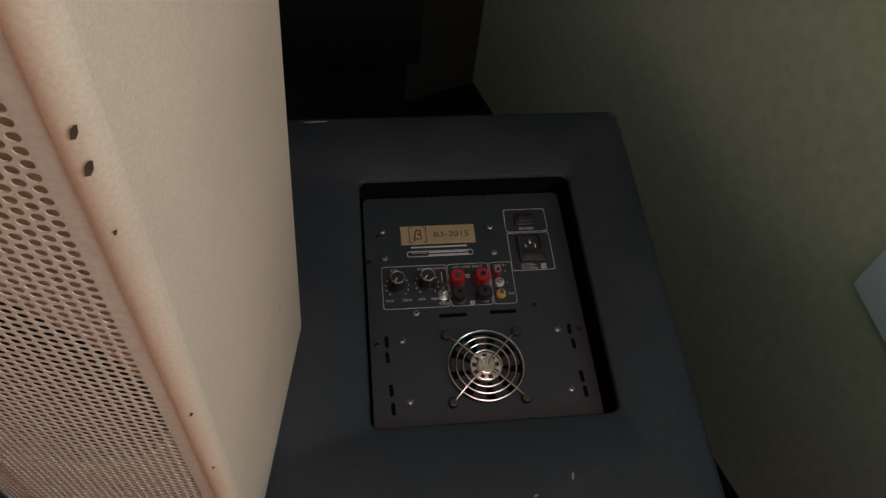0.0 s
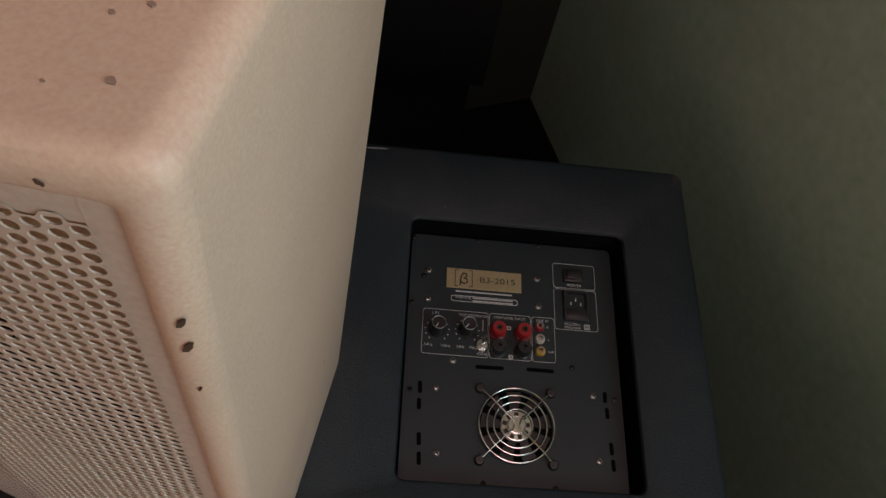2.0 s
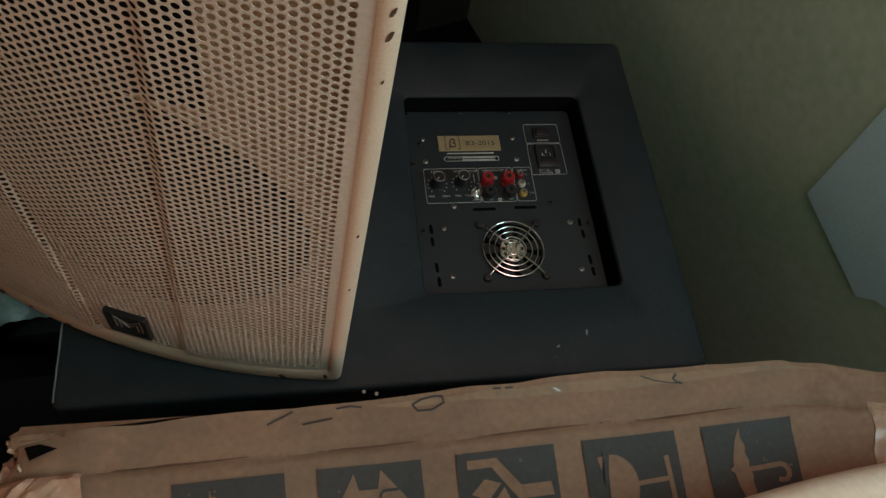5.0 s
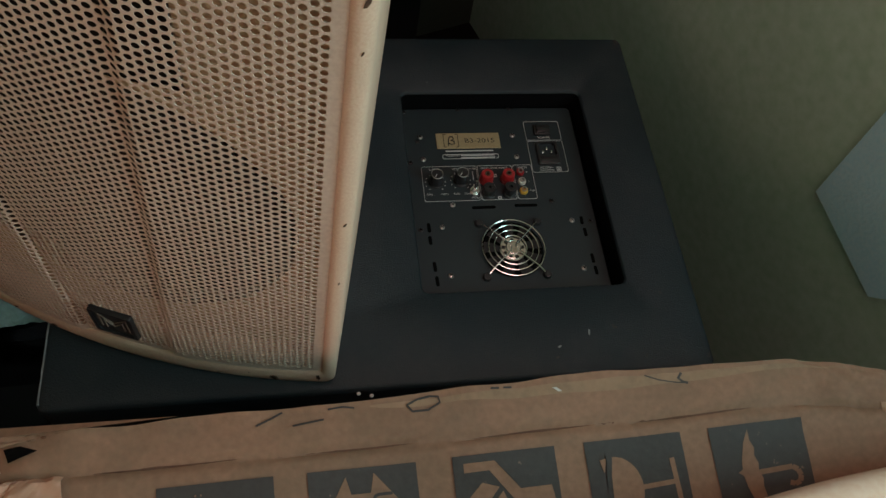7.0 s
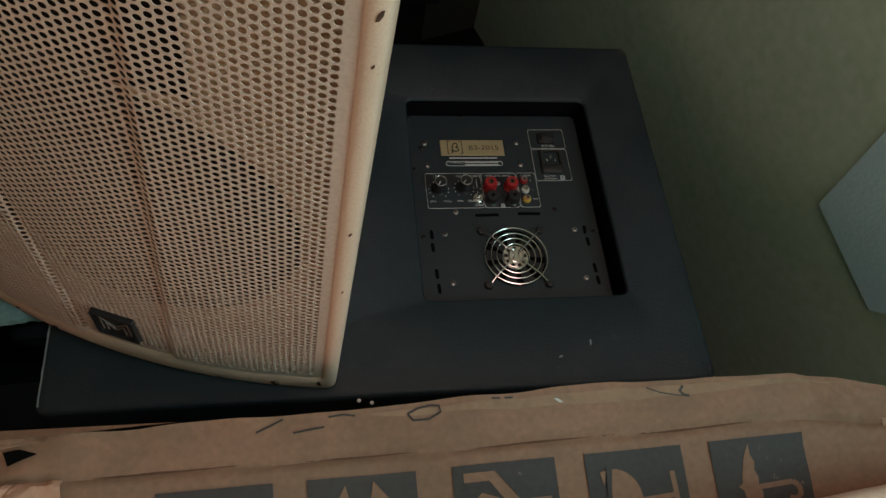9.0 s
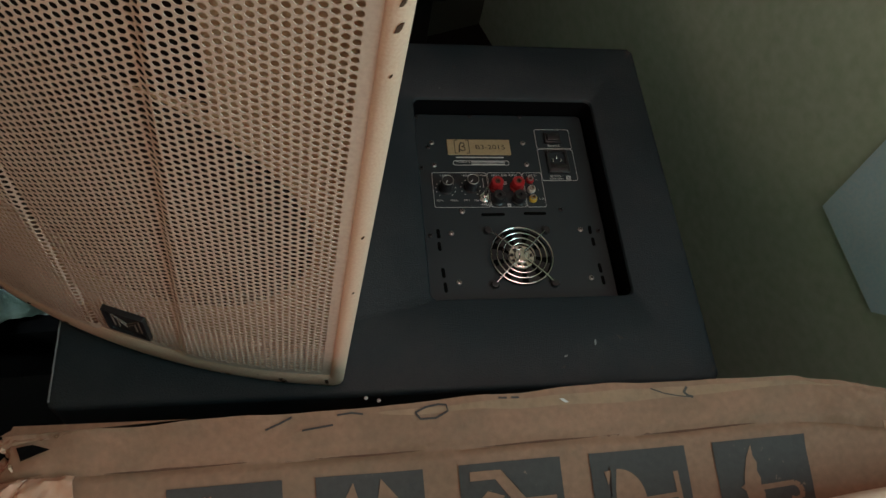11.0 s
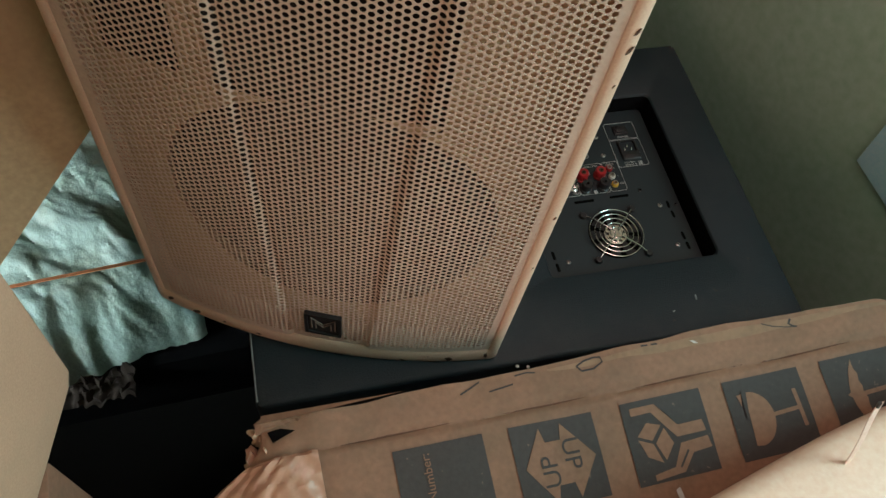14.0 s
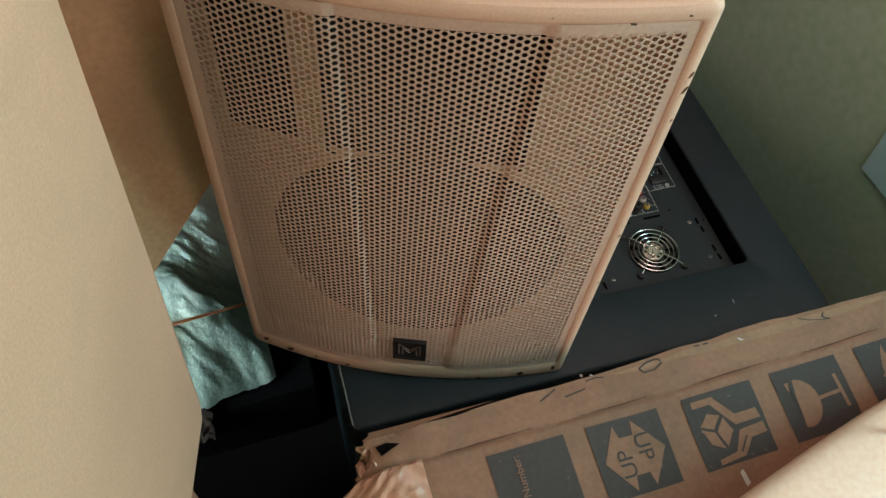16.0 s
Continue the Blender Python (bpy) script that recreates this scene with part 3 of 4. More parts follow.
for sx_, sy_ in ((1, 1), (-1, 1), (-1, -1), (1, -1)):
    a = 0.0365
    pts = [(sx_ * a, sy_ * a, RD + 0.003), (sx_ * a * 0.72, sy_ * a * 0.72, RD + 0.0075), (sx_ * 0.010, sy_ * 0.010, RD + 0.0075), (sx_ * 0.004, sy_ * 0.004 + (0.001 * sy_), RD + 0.0075), (sx_ * 0.0025, 0.0, RD + 0.0075)]
    part("guard_spoke", bm_tube(pts, 0.0009, 7), CHROME, guard)
    sc = part("guard_screw", bm_lathe([(0.0052, 0), (0.0052, 0.003), (0.0042, 0.0048), (0.0022, 0.0052), (0, 0.0045)], 18, m=pose(sx_ * a, sy_ * a, RD)), PLASTIC, guard, "black guard screw")
# flecks of paint and scuffs on the cabinet
for x, y in ((-0.195, -0.166), (-0.182, -0.169)):
    part("paint_fleck", bm_lathe([(0.0022, 0), (0.0016, 0.0008), (0, 0.001)], 9, m=pose(x, y - 0.009, ST - 0.0012)), PRINT, SUB, "white paint fleck")
for mx, my, a, L in ((55, -126, 80, 0.008), (18, -139, 20, 0.005), (-150, 318, 2, 0.03)):
    x, y = P(mx, my)
    part("scuff", moved(bm_slab([(-L / 2, 0), (-L / 5, -0.0012), (L / 3, -0.0009), (L / 2, 0.0004), (L / 6, 0.0011), (-L / 3, 0.0008)], 0, 0.0003), pose(x, min(y, SY1 - 0.008), ST, 0, 0, a)), WORN, SUB, "pale scuff", None)

# bruised corners and rubbed marks
rc = random.Random(5)
for x, y, w in ((0.190, 0.304, 0.006), (0.186, 0.296, 0.004), (0.193, 0.290, 0.003), (0.191, -0.160, 0.004), (0.120, -0.155, 0.003), (0.090, -0.118, 0.004), (0.155, -0.080, 0.003), (0.020, -0.150, 0.003), (0.160, 0.120, 0.0025), (-0.060, 0.270, 0.003)):
    poly = [(w * q * math.cos(a), 0.6 * w * q * math.sin(a)) for a, q in ((a, rc.uniform(0.4, 1.2)) for a in [k * 0.5 for k in range(12)])]
    part("scuff", moved(bm_slab(poly, 0, 0.0003), pose(x, y, ST, 0, 0, rc.uniform(0, 180))), DULL, SUB, "dull rubbed mark", None)

# ---- loudspeakers in cream cabinets ----
SW, SH = 0.409, 0.583


def lean(u, d, h):
    """The cabinet widens a little towards its top and its front slopes back."""
    return Vector((u + u / SW * 0.018 * h / 0.55 + 0.008 * h / 0.55 * min(1, max(0, d) / 0.3) * (u / SW), d + 0.036 * h, h))


def bow(u, amount):
    s = (u - SW / 2) / (SW / 2)
    return -amount * max(0.0, 1 - s * s)


def crease(u, h):
    """The middle panel of the grille lies back between two folds that close towards the foot."""
    half = 0.0415 + h * 0.065
    x = abs(u - 0.2125) - half
    t = min(1, max(0, (x + 0.005) / 0.010))
    return 0.0030 * (1 - t * t * (3 - 2 * t)) + 0.0008 * math.exp(-((x + 0.004) / 0.003) ** 2)


def grille_d(u, h):
    return 0.0002 + bow(u, 0.0335) + crease(u, h)


GP, GC = 0.00615, 0.00615 * 0.8660254


def grille_mesh(u0, h0, columns, rows, hole=0.00232):
    """Punched steel: upright columns of round holes, every other column half a step higher."""
    verts, faces = [], []
    K = 12
    hexr = GP / math.sqrt(3)
    cell, ring = [], []
    for k in range(K):
        a = 2 * math.pi * k / K
        r = hexr if k % 2 == 0 else GP / 2
        cell.append((r * math.cos(a), r * math.sin(a)))
        ring.append((hole * math.cos(a), hole * math.sin(a)))
    for i in range(columns):
        for j in range(rows):
            cu = u0 + GC * (i + 0.5)
            ch = h0 + GP * (j + 0.5 + (0.5 if i % 2 else 0.0))
            b = len(verts)
            for ring_, off in ((cell, 0.0), (ring, 0.0), (ring, 0.0006)):
                for x, y in ring_:
                    u, h = cu + x, ch + y
                    verts.append(lean(u, grille_d(u, h) + off, h))
            for k in range(K):
                l = (k + 1) % K
                faces.append((b + k, b + l, b + K + l, b + K + k))
                faces.append((b + K + k, b + K + l, b + 2 * K + l, b + 2 * K + k))
    me = bpy.data.meshes.new("perforated_grille")
    me.from_pydata([tuple(v) for v in verts], [], faces)
    me.materials.append(GRILLE)
    return me


def strip_grid(f, us, hs, flip=False, thick=None):
    bm = bmesh.new()
    g = [[bm.verts.new(f(u, h)) for u in us] for h in hs]
    for a, b in zip(g, g[1:]):
        for i in range(len(us) - 1):
            q = (a[i], a[i + 1], b[i + 1], b[i])
            bm.faces.new(q if not flip else tuple(reversed(q)))
    return bm


def lin(a, b, n):
    return [a + (b - a) * i / (n - 1) for i in range(n)]


def loudspeaker(label, m, group):
    S = thing("loudspeaker", label, "loudspeaker", m, group)
    # cabinet: rounded section drawn in towards the back
    sections = []
    for k, (d, side, tb, r) in enumerate(((0.0060, 0.0, 0.0, 0.010), (0.055, 0.009, 0.0, 0.010), (0.200, 0.036, 0.0, 0.010), (0.207, 0.041, 0.0, 0.010), (0.31, 0.105, 0.0, 0.010), (0.315, 0.112, 0.008, 0.010))):
        sections.append([lean(x, d + (bow(x, 0.031) if k == 0 else 0.0), y) for x, y in rounded_rect(side, SW - side, tb * 0.2, SH - tb, r, 7, 22)])
    bm = bmesh.new()
    rows = [[bm.verts.new(p) for p in l] for l in sections]
    n = len(rows[0])
    for a, b in zip(rows, rows[1:]):
        for i in range(n):
            j = (i + 1) % n
            bm.faces.new((a[i], a[j], b[j], b[i]))
    bm.faces.new(rows[-1])
    bmesh.ops.recalc_face_normals(bm, faces=bm.faces)
    cab = part("cabinet", bm, CREAM, S, "", 0.5)
    # rounded front frame
    outer = rounded_rect(0, SW, 0, SH, 0.010, 7, 22)
    inner = rounded_rect(0.0135, SW - 0.0128, 0.0330, SH - 0.018, 0.003, 7, 22)
    prof = ((0.0, 0.006), (0.0, 0.003), (0.04, 0.0012), (0.12, -0.0004), (0.3, -0.0016), (0.5, -0.0021), (0.75, -0.0016), (0.9, -0.0005), (0.98, 0.0010), (1.0, 0.0030), (1.0, 0.030))
    loops = []
    for f, d in prof:
        l = []
        for (ox, oy), (ix_, iy_) in zip(outer, inner):
            x, y = ox + (ix_ - ox) * f, oy + (iy_ - oy) * f
            l.append(lean(x, d + bow(x, 0.031), y))
        loops.append(l)
    part("front_frame", bm_loft(loops, False), CREAM, S, "cream frame with chipped rounded edges", 0.45)
    # grille with a plain margin
    gu0, gh0, cols, rows = 0.0222, 0.0385, 69, 84
    gu1, gh1 = gu0 + cols * GC, gh0 + (rows + 0.5) * GP
    g = new("perforated_grille", grille_mesh(gu0, gh0, cols, rows))
    g.parent = S
    g["label"] = "cream perforated steel grille with two folds"
    for a, b in ((0.0125, gu0 + 0.0009), (gu1 - 0.0009, SW - 0.0120)):
        part("grille_margin", strip_grid(lambda u, h: lean(u, grille_d(u, h) + 0.0004, h), lin(a, b, 5), lin(0.032, SH - 0.017, 60)), GRILLE, g, "plain edge of the grille", 0.5)
    for a, b in ((0.0310, gh0 + GP * 0.5), (gh1 - GP * 0.5, SH - 0.016)):
        part("grille_margin", strip_grid(lambda u, h: lean(u, grille_d(u, h) + 0.0006, h), lin(0.0125, SW - 0.0120, 90), lin(a, b, 4)), GRILLE, g, "", 0.5)
    # baffle behind it with the woofer's round and the horn's square hole
    wu, wh, wr = 0.208, 0.2265, 0.157
    hu0, hu1, hh0, hh1 = 0.117, 0.298, 0.376, 0.555

    def bd_(u, h):
        return lean(u, 0.030 + bow(u, 0.028), h)
    N_ = 64
    circ = [(wu + wr * math.cos(2 * math.pi * k / N_), wh + wr * math.sin(2 * math.pi * k / N_)) for k in range(N_)]
    frame_ = []
    for k in range(N_):
        a = 2 * math.pi * k / N_
        c, s = math.cos(a), math.sin(a)
        tx_ = (0.190 if c > 0 else 0.196) / max(1e-6, abs(c))
        ty_ = ((hh0 - wh + 0.004) if s > 0 else 0.224) / max(1e-6, abs(s))
        t = max(wr + 0.0005, min(tx_, ty_))
        frame_.append((wu + t * c, wh + t * s))
    bm = bmesh.new()
    ra = [bm.verts.new(bd_(u, h)) for u, h in circ]
    rb = [bm.verts.new(bd_(u, h)) for u, h in frame_]
    for k in range(N_):
        l = (k + 1) % N_
        bm.faces.new((ra[k], ra[l], rb[l], rb[k]))
    part("baffle", bm, BAFFLE, S, "light brown baffle board behind the grille", 0.5)
    for ua, ub, ha, hb in ((0.012, 0.026, 0.35, SH - 0.01), (0.026, 0.090, 0.35, 0.382), (0.026, 0.090, 0.552, SH - 0.01), (0.090, hu0, 0.35, SH - 0.01), (hu1, SW - 0.012, 0.35, SH - 0.01), (hu0, hu1, hh1, SH - 0.01)):
        bm = bmesh.new()
        us, hs = lin(ua, ub, 8), lin(ha, hb, 8)
        gg = [[bm.verts.new(bd_(u, h) + Vector((0, 0.0005, 0))) for u in us] for h in hs]
        for a_, b_ in zip(gg, gg[1:]):
            for i in range(7):
                bm.faces.new((a_[i], a_[i + 1], b_[i + 1], b_[i]))
        part("baffle", bm, BAFFLE, S, "light brown baffle board behind the grille", 0.5)
    bm = bm_lathe([(wr - 0.002, 0.0), (wr - 0.012, 0.006), (wr - 0.024, 0.0), (0.06, -0.06), (0.05, -0.055), (0, -0.045)], 48, m=pose(0, 0, 0))
    part("woofer_cone", bm, HORN, S, "black paper woofer cone", 0.5, at=Matrix.Translation(lean(wu, 0.016, wh)) @ pose(0, 0, 0, 90, 0, 0))
    bm = bm_loft([[lean(x, 0.0285 + bow(x, 0.028), y) for x, y in rounded_rect(hu0, hu1, hh0 - 0.004, hh1 + 0.002, 0.004, 3)], [lean(x, 0.09, y) for x, y in rounded_rect(hu0 + 0.05, hu1 - 0.05, hh0 + 0.05, hh1 - 0.05, 0.02, 3)],
                  [lean(x, 0.13, y) for x, y in rounded_rect(hu0 + 0.07, hu1 - 0.07, hh0 + 0.07, hh1 - 0.07, 0.015, 3)]], False)
    part("horn", bm, HORN, S, "black plastic horn flare", 0.5)
    port = [(0.026, 0.090, 0.382, 0.552, 0.0310), (0.028, 0.088, 0.385, 0.549, 0.10)]
    part("port", bm_loft([[lean(x, d + bow(x, 0.028), y) for x, y in rounded_rect(ua, ub, ha, hb, 0.004, 3)] for ua, ub, ha, hb, d in port], False), HORN, S, "dark reflex port", 0.5)
    part("port_floor", bm_loft([[lean(x, d, y) for x, y in rounded_rect(0.027, 0.089, 0.384, 0.550, 0.004, 3)] for d in (0.09, 0.10)]), CONE, S, "", 0.5)
    # badge at the foot of the grille
    bu, bh = 0.2085, 0.0775
    bdn = grille_d(bu, bh) - 0.002
    bm_ = bm_frame(rounded_rect(-0.0205, 0.0205, -0.0215, 0.0215, 0.002, 3), 0.0035, 0, 0.0035)
    badge_at = Matrix.Translation(lean(bu, bdn, bh)) @ pose(0, 0, 0, 88, 0, 0)
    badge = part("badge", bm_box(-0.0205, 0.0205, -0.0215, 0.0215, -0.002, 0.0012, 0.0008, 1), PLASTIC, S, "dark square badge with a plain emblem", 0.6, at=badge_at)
    part("badge_rim", bm_, PLASTIC, badge)
    for pts in ([(-0.013, -0.011), (-0.013, 0.012), (0.0, -0.001), (0.013, 0.012), (0.013, -0.011)], [(-0.0085, -0.011), (-0.0085, 0.0035), (0.0, -0.0065), (0.0085, 0.0035), (0.0085, -0.011)]):
        part("emblem_line", bm_tube([(x, y, 0.0014) for x, y in pts], 0.0010, 6), EMBLEM, badge, "dull pale emblem line")
    # screws of the grille with rust spots round them
    for u in (0.055, SW - 0.055):
        for h in (0.0185,):
            part("grille_screw", bm_lathe([(0.0030, 0), (0.0026, 0.0012), (0, 0.0015)], 12), RUST, S, "rusted screw", 0.6, at=Matrix.Translation(lean(u, bow(u, 0.031) - 0.0032, h)) @ pose(0, 0, 0, 90, 0, 0))
    rs = random.Random(11)
    for u, h, w, k in ((0.020, 0.020, 0.0042, 1.0), (0.052, 0.013, 0.0050, 0.8), (0.130, 0.014, 0.0034, 0.5), (0.300, 0.010, 0.0030, 0.6), (0.352, 0.015, 0.0055, 0.8), (0.3950, 0.0200, 0.0030, 2.2), (0.088, 0.016, 0.0022, 0.7), (0.346, SH - 0.015, 0.0030, 0.4), (0.385, SH - 0.010, 0.0014, 0.6)):
        poly = [(w * q * math.cos(a), w * k * q * math.sin(a)) for a, q in ((a, rs.uniform(0.55, 1.15)) for a in lin(0, 5.8, 13))]
        part("rust_stain", bm_slab([(x, y) for x, y in poly], 0, 0.0004), RUST, S, "brown rust stain", None, at=Matrix.Translation(lean(u, bow(u, 0.031) - 0.0023, h)) @ pose(0, 0, 0, 88, 0, 0))
    # chips in the paint of the front edge
    for h, s in ((0.4955, 0.0040), (0.5115, 0.0034), (0.462, 0.0016), (0.300, 0.0022), (0.215, 0.0016)):
        part("paint_chip", bm_slab([(-s * 0.25, -s), (s * 0.2, -s * 0.75), (s * 0.35, 0.1 * s), (0.25 * s, s), (-s * 0.05, s * 0.8), (-s * 0.3, s * 0.1)], 0, 0.0005), RUST, S, "dark chip in the paint", None, at=Matrix.Translation(lean(SW - 0.0040, -0.0031, h + 0.003)) @ pose(0, 0, 0, 90, 0, 22) @ pose(0, 0, 0, 0, 0, -18))
    # dark spots on the painted top
    rnd = random.Random(7)
    for k in range(84):
        s = rnd.uniform(0.0007, 0.0034) if k < 64 else rnd.uniform(0.0005, 0.0015)
        u, d = (rnd.uniform(0.02, SW - 0.02), rnd.uniform(0.024, 0.19)) if k < 64 else (rnd.uniform(0.325, SW - 0.017), rnd.uniform(0.006, 0.075))
        poly = [(s * k2 * math.cos(a), 0.8 * s * k2 * math.sin(a)) for a, k2 in ((a, rnd.uniform(0.75, 1.1)) for a in lin(0, 5.8, 12))]
        part("paint_spot", bm_slab(poly, 0, 0.0003), SPOT, S, "dull dark spot in the paint", None, at=Matrix.Translation(lean(u, d, SH + 0.0003)))
    return S


RR, NN = Vector((0.914, -0.406, 0)).normalized(), Vector((0.406, 0.914, 0)).normalized()


def standing(x, y, z):
    return Matrix(((RR.x, NN.x, 0, x), (RR.y, NN.y, 0, y), (0, 0, 1, z), (0, 0, 0, 1)))


S1 = loudspeaker("cream loudspeaker with perforated grille, standing on the black subwoofer", standing(-0.601, 0.014, ST), "cream loudspeakers")
CAB2 = thing("cream_cabinet", "second cream cabinet beside the loudspeaker, smudged side panel", "loudspeaker cabinet", standing(-0.648, -0.128, 0.712), "cream loudspeakers")
bm = bm_loft([[(x + 0.072 * h - 0.016, d, h) for x, h in rounded_rect(-0.43 + ins, ox - ins, ins, 0.60 - ins, 0.022, 8)] for d, ox, ins in ((0.0, 0.0, 0.012), (-0.006, 0.002, 0.003), (-0.02, 0.004, 0.0), (-0.25, 0.036, 0.0), (-0.46, 0.066, 0.0), (-0.475, 0.066, 0.006), (-0.48, 0.064, 0.014))])
part("cabinet_body", bm, SMUDGED, CAB2, "", 0.5)
# ---- long carton in front ----
CX0, CX1, CY0, CY1 = -0.515, 0.46, -0.52, -0.203


def fold_y(x):
    return -0.2445 - 0.025 * (x + 0.16)


def left_end(y):
    """The crushed end bulges out towards the front."""
    t = min(1, max(0, (-0.222 - y) / 0.05))
    return -0.508 - 0.075 * t * t * (3 - 2 * t)


def carton_z(x, y):
    """Height of the sagging top: a narrow back flap, a fold, and the printed panel that falls towards the front."""
    base = 0.674 + 0.035 * max(0, (x - 0.02)) ** 1.0 * 0.6 + 0.06 * max(0, -0.2 - x) * 0.6
    yb = fold_y(x)
    if y > yb:
        z = base + 0.010 * (y - yb) / 0.043
    else:
        z = base + 0.27 * (y - yb)
    z -= 0.005 * math.exp(-((y - yb) / 0.0035) ** 2)
    z -= 5.5 * max(0, -0.475 - x) ** 2
    z += 0.0035 * noise.noise(Vector((x * 7, y * 9, 0.3)))
    # long soft creases along the flap and dents in the printed panel
    z += 0.0011 * noise.noise(Vector((x * 4, y * 60, 6.0))) * min(1, max(0, (y + 0.262) / 0.012))
    z -= 0.0018 * abs(noise.noise(Vector((x * 11 + y * 14, y * 17 - x * 5, 9.0))))
    end = max(0, (-0.42 - x) / 0.1)
    z += end * 0.012 * noise.noise(Vector((x * 30, y * 30, 2.0)))
    edge = max(0, (y + 0.225) / 0.022)
    z += edge * 0.004 * noise.noise(Vector((x * 24, 0, 5.0)))
    crush = max(0, min(1, (x - 0.17) / 0.05)) * max(0, min(1, (y + 0.30) / 0.05))
    z += crush * (0.010 * abs(noise.noise(Vector((x * 26, y * 34, 8.0)))) - 0.003)
    return z


def bend(x):
    """The right-hand end turns away towards the front."""
    return -0.030 * max(0, (x - 0.20) / 0.15) ** 1.5


def worn(x, y):
    """The back edge is rubbed away towards the right-hand end."""
    return min(1, max(0, (y + 0.235) / 0.03)) * 0.055 * max(0, x - 0.03)


BOX = thing("carton", "long brown cardboard carton with black handling marks, crushed torn end", "carton")


def carton_shell():
    xs, ys = lin(CX0, CX1, 190), lin(CY1, CY0, 80)
    bm = bmesh.new()
    g = []
    for j, y in enumerate(ys):
        row = []
        for i, x in enumerate(xs):
            x = left_end(y) + (CX1 - left_end(y)) * i / (len(xs) - 1)
            yy = y + (0.003 * noise.noise(Vector((x * 14, 1.7, 0))) if j == 0 else 0)
            xx = x + (0.010 * noise.noise(Vector((y * 22, 4.1, 0))) if i == 0 else 0)
            row.append(bm.verts.new((xx, yy + bend(x) - worn(x, y), carton_z(x, y))))
        g.append(row)
    for a, b in zip(g, g[1:]):
        for i in range(len(xs) - 1):
            bm.faces.new((a[i], b[i], b[i + 1], a[i + 1]))
    loop = g[0] + [r[-1] for r in g[1:]] + list(reversed(g[-1]))[1:] + [r[0] for r in reversed(g)][1:-1]
    prev = loop
    for zf, bulge in ((0.985, 0.002), (0.9, 0.006), (0.5, 0.010), (0.0, 0.0)):
        cur = []
        for v in loop:
            cx, cy = (CX0 + CX1) / 2, (CY0 + CY1) / 2
            dx = -bulge if v.co.x < left_end(v.co.y) + 0.012 else (bulge if v.co.x > CX1 - 0.002 else 0)
            k = noise.noise(Vector((v.co.x * 15, v.co.y * 15, zf * 6)))
            cur.append(bm.verts.new((v.co.x + dx + 0.006 * k * (zf > 0) * (v.co.x < left_end(v.co.y) + 0.012), v.co.y, v.co.z * zf)))
        n = len(loop)
        for i in range(n):
            j = (i + 1) % n
            bm.faces.new((prev[i], prev[j], cur[j], cur[i]))
        prev = cur
    bm.faces.new(prev)
    bmesh.ops.recalc_face_normals(bm, faces=bm.faces)
    return bm


part("carton_body", carton_shell(), CARD, BOX, "", 0.9)


def drape(bm, off, step=0.009):
    """Lay flat work, drawn in the carton's plan, on its top."""
    bmesh.ops.triangulate(bm, faces=bm.faces)
    lo = Vector((min(v.co.x for v in bm.verts), min(v.co.y for v in bm.verts), 0))
    hi = Vector((max(v.co.x for v in bm.verts), max(v.co.y for v in bm.verts), 0))
    for ax in (0, 1):
        v = lo[ax] + step
        while v < hi[ax]:
            no = Vector((1, 0, 0)) if ax == 0 else Vector((0, 1, 0))
            bmesh.ops.bisect_plane(bm, geom=list(bm.verts) + list(bm.edges) + list(bm.faces), plane_co=no * v, plane_no=no)
            v += step
    for v in bm.verts:
        if v.co.y < -0.255:
            v.co.y -= 0.018 * (v.co.x + 0.26)
        v.co.z = carton_z(v.co.x, v.co.y) + off
        v.co.y += bend(v.co.x) - worn(v.co.x, v.co.y)
    bmesh.ops.recalc_face_normals(bm, faces=bm.faces)
    return bm


def flat(poly):
    bm = bmesh.new()
    bm.faces.new([bm.verts.new((x, y, 0)) for x, y in poly])
    return bm


SQ_W, SQ_H = 0.094, 0.084


def square(x0, y0, name="printed_square"):
    return part(name, drape(flat([(x0, y0), (x0, y0 - SQ_H), (x0 + SQ_W, y0 - SQ_H), (x0 + SQ_W, y0)]), 0.0012), PRINT_BLACK, BOX, "black printed square", None)


def icon(sq, x0, y0, poly, mat=None, off=0.002, name="printed_mark"):
    part(name, drape(flat([(x0 + a * SQ_W, y0 - b * SQ_H) for a, b in poly]), off), mat or CARD, sq, "", None)


def arc(cx, cy, rx, ry, a0, a1, n=14):
    return [(cx + rx * math.cos(radians(a0 + (a1 - a0) * i / n)), cy + ry * math.sin(radians(a0 + (a1 - a0) * i / n))) for i in range(n + 1)]


def ribbon(pts, w):
    """A band of width w along a bent line, as one polygon."""
    left, right = [], []
    for i, p in enumerate(pts):
        a, b = pts[max(0, i - 1)], pts[min(len(pts) - 1, i + 1)]
        dx, dy = b[0] - a[0], b[1] - a[1]
        L = math.hypot(dx, dy) or 1
        left.append((p[0] - dy / L * w / 2, p[1] + dx / L * w / 2))
        right.append((p[0] + dy / L * w / 2, p[1] - dx / L * w / 2))
    return left + right[::-1]


def word(sq, body, x, y, size, turn, mat, off=0.0028):
    bm = moved(text_bm(body, size), pose(x, y, 0, 0, 0, turn))
    part("lettering", drape(bm, off), mat, sq, "printed lettering", None)


SQX = [-0.381, -0.259, -0.133, -0.011, 0.111]
SQY = -0.2585
# serial number field
q = square(SQX[0], SQY)
word(q, "Serial Number:", SQX[0] + 0.032, SQY - 0.046, 0.0125, 90, CARD)
# this way up
q = square(SQX[1], SQY)
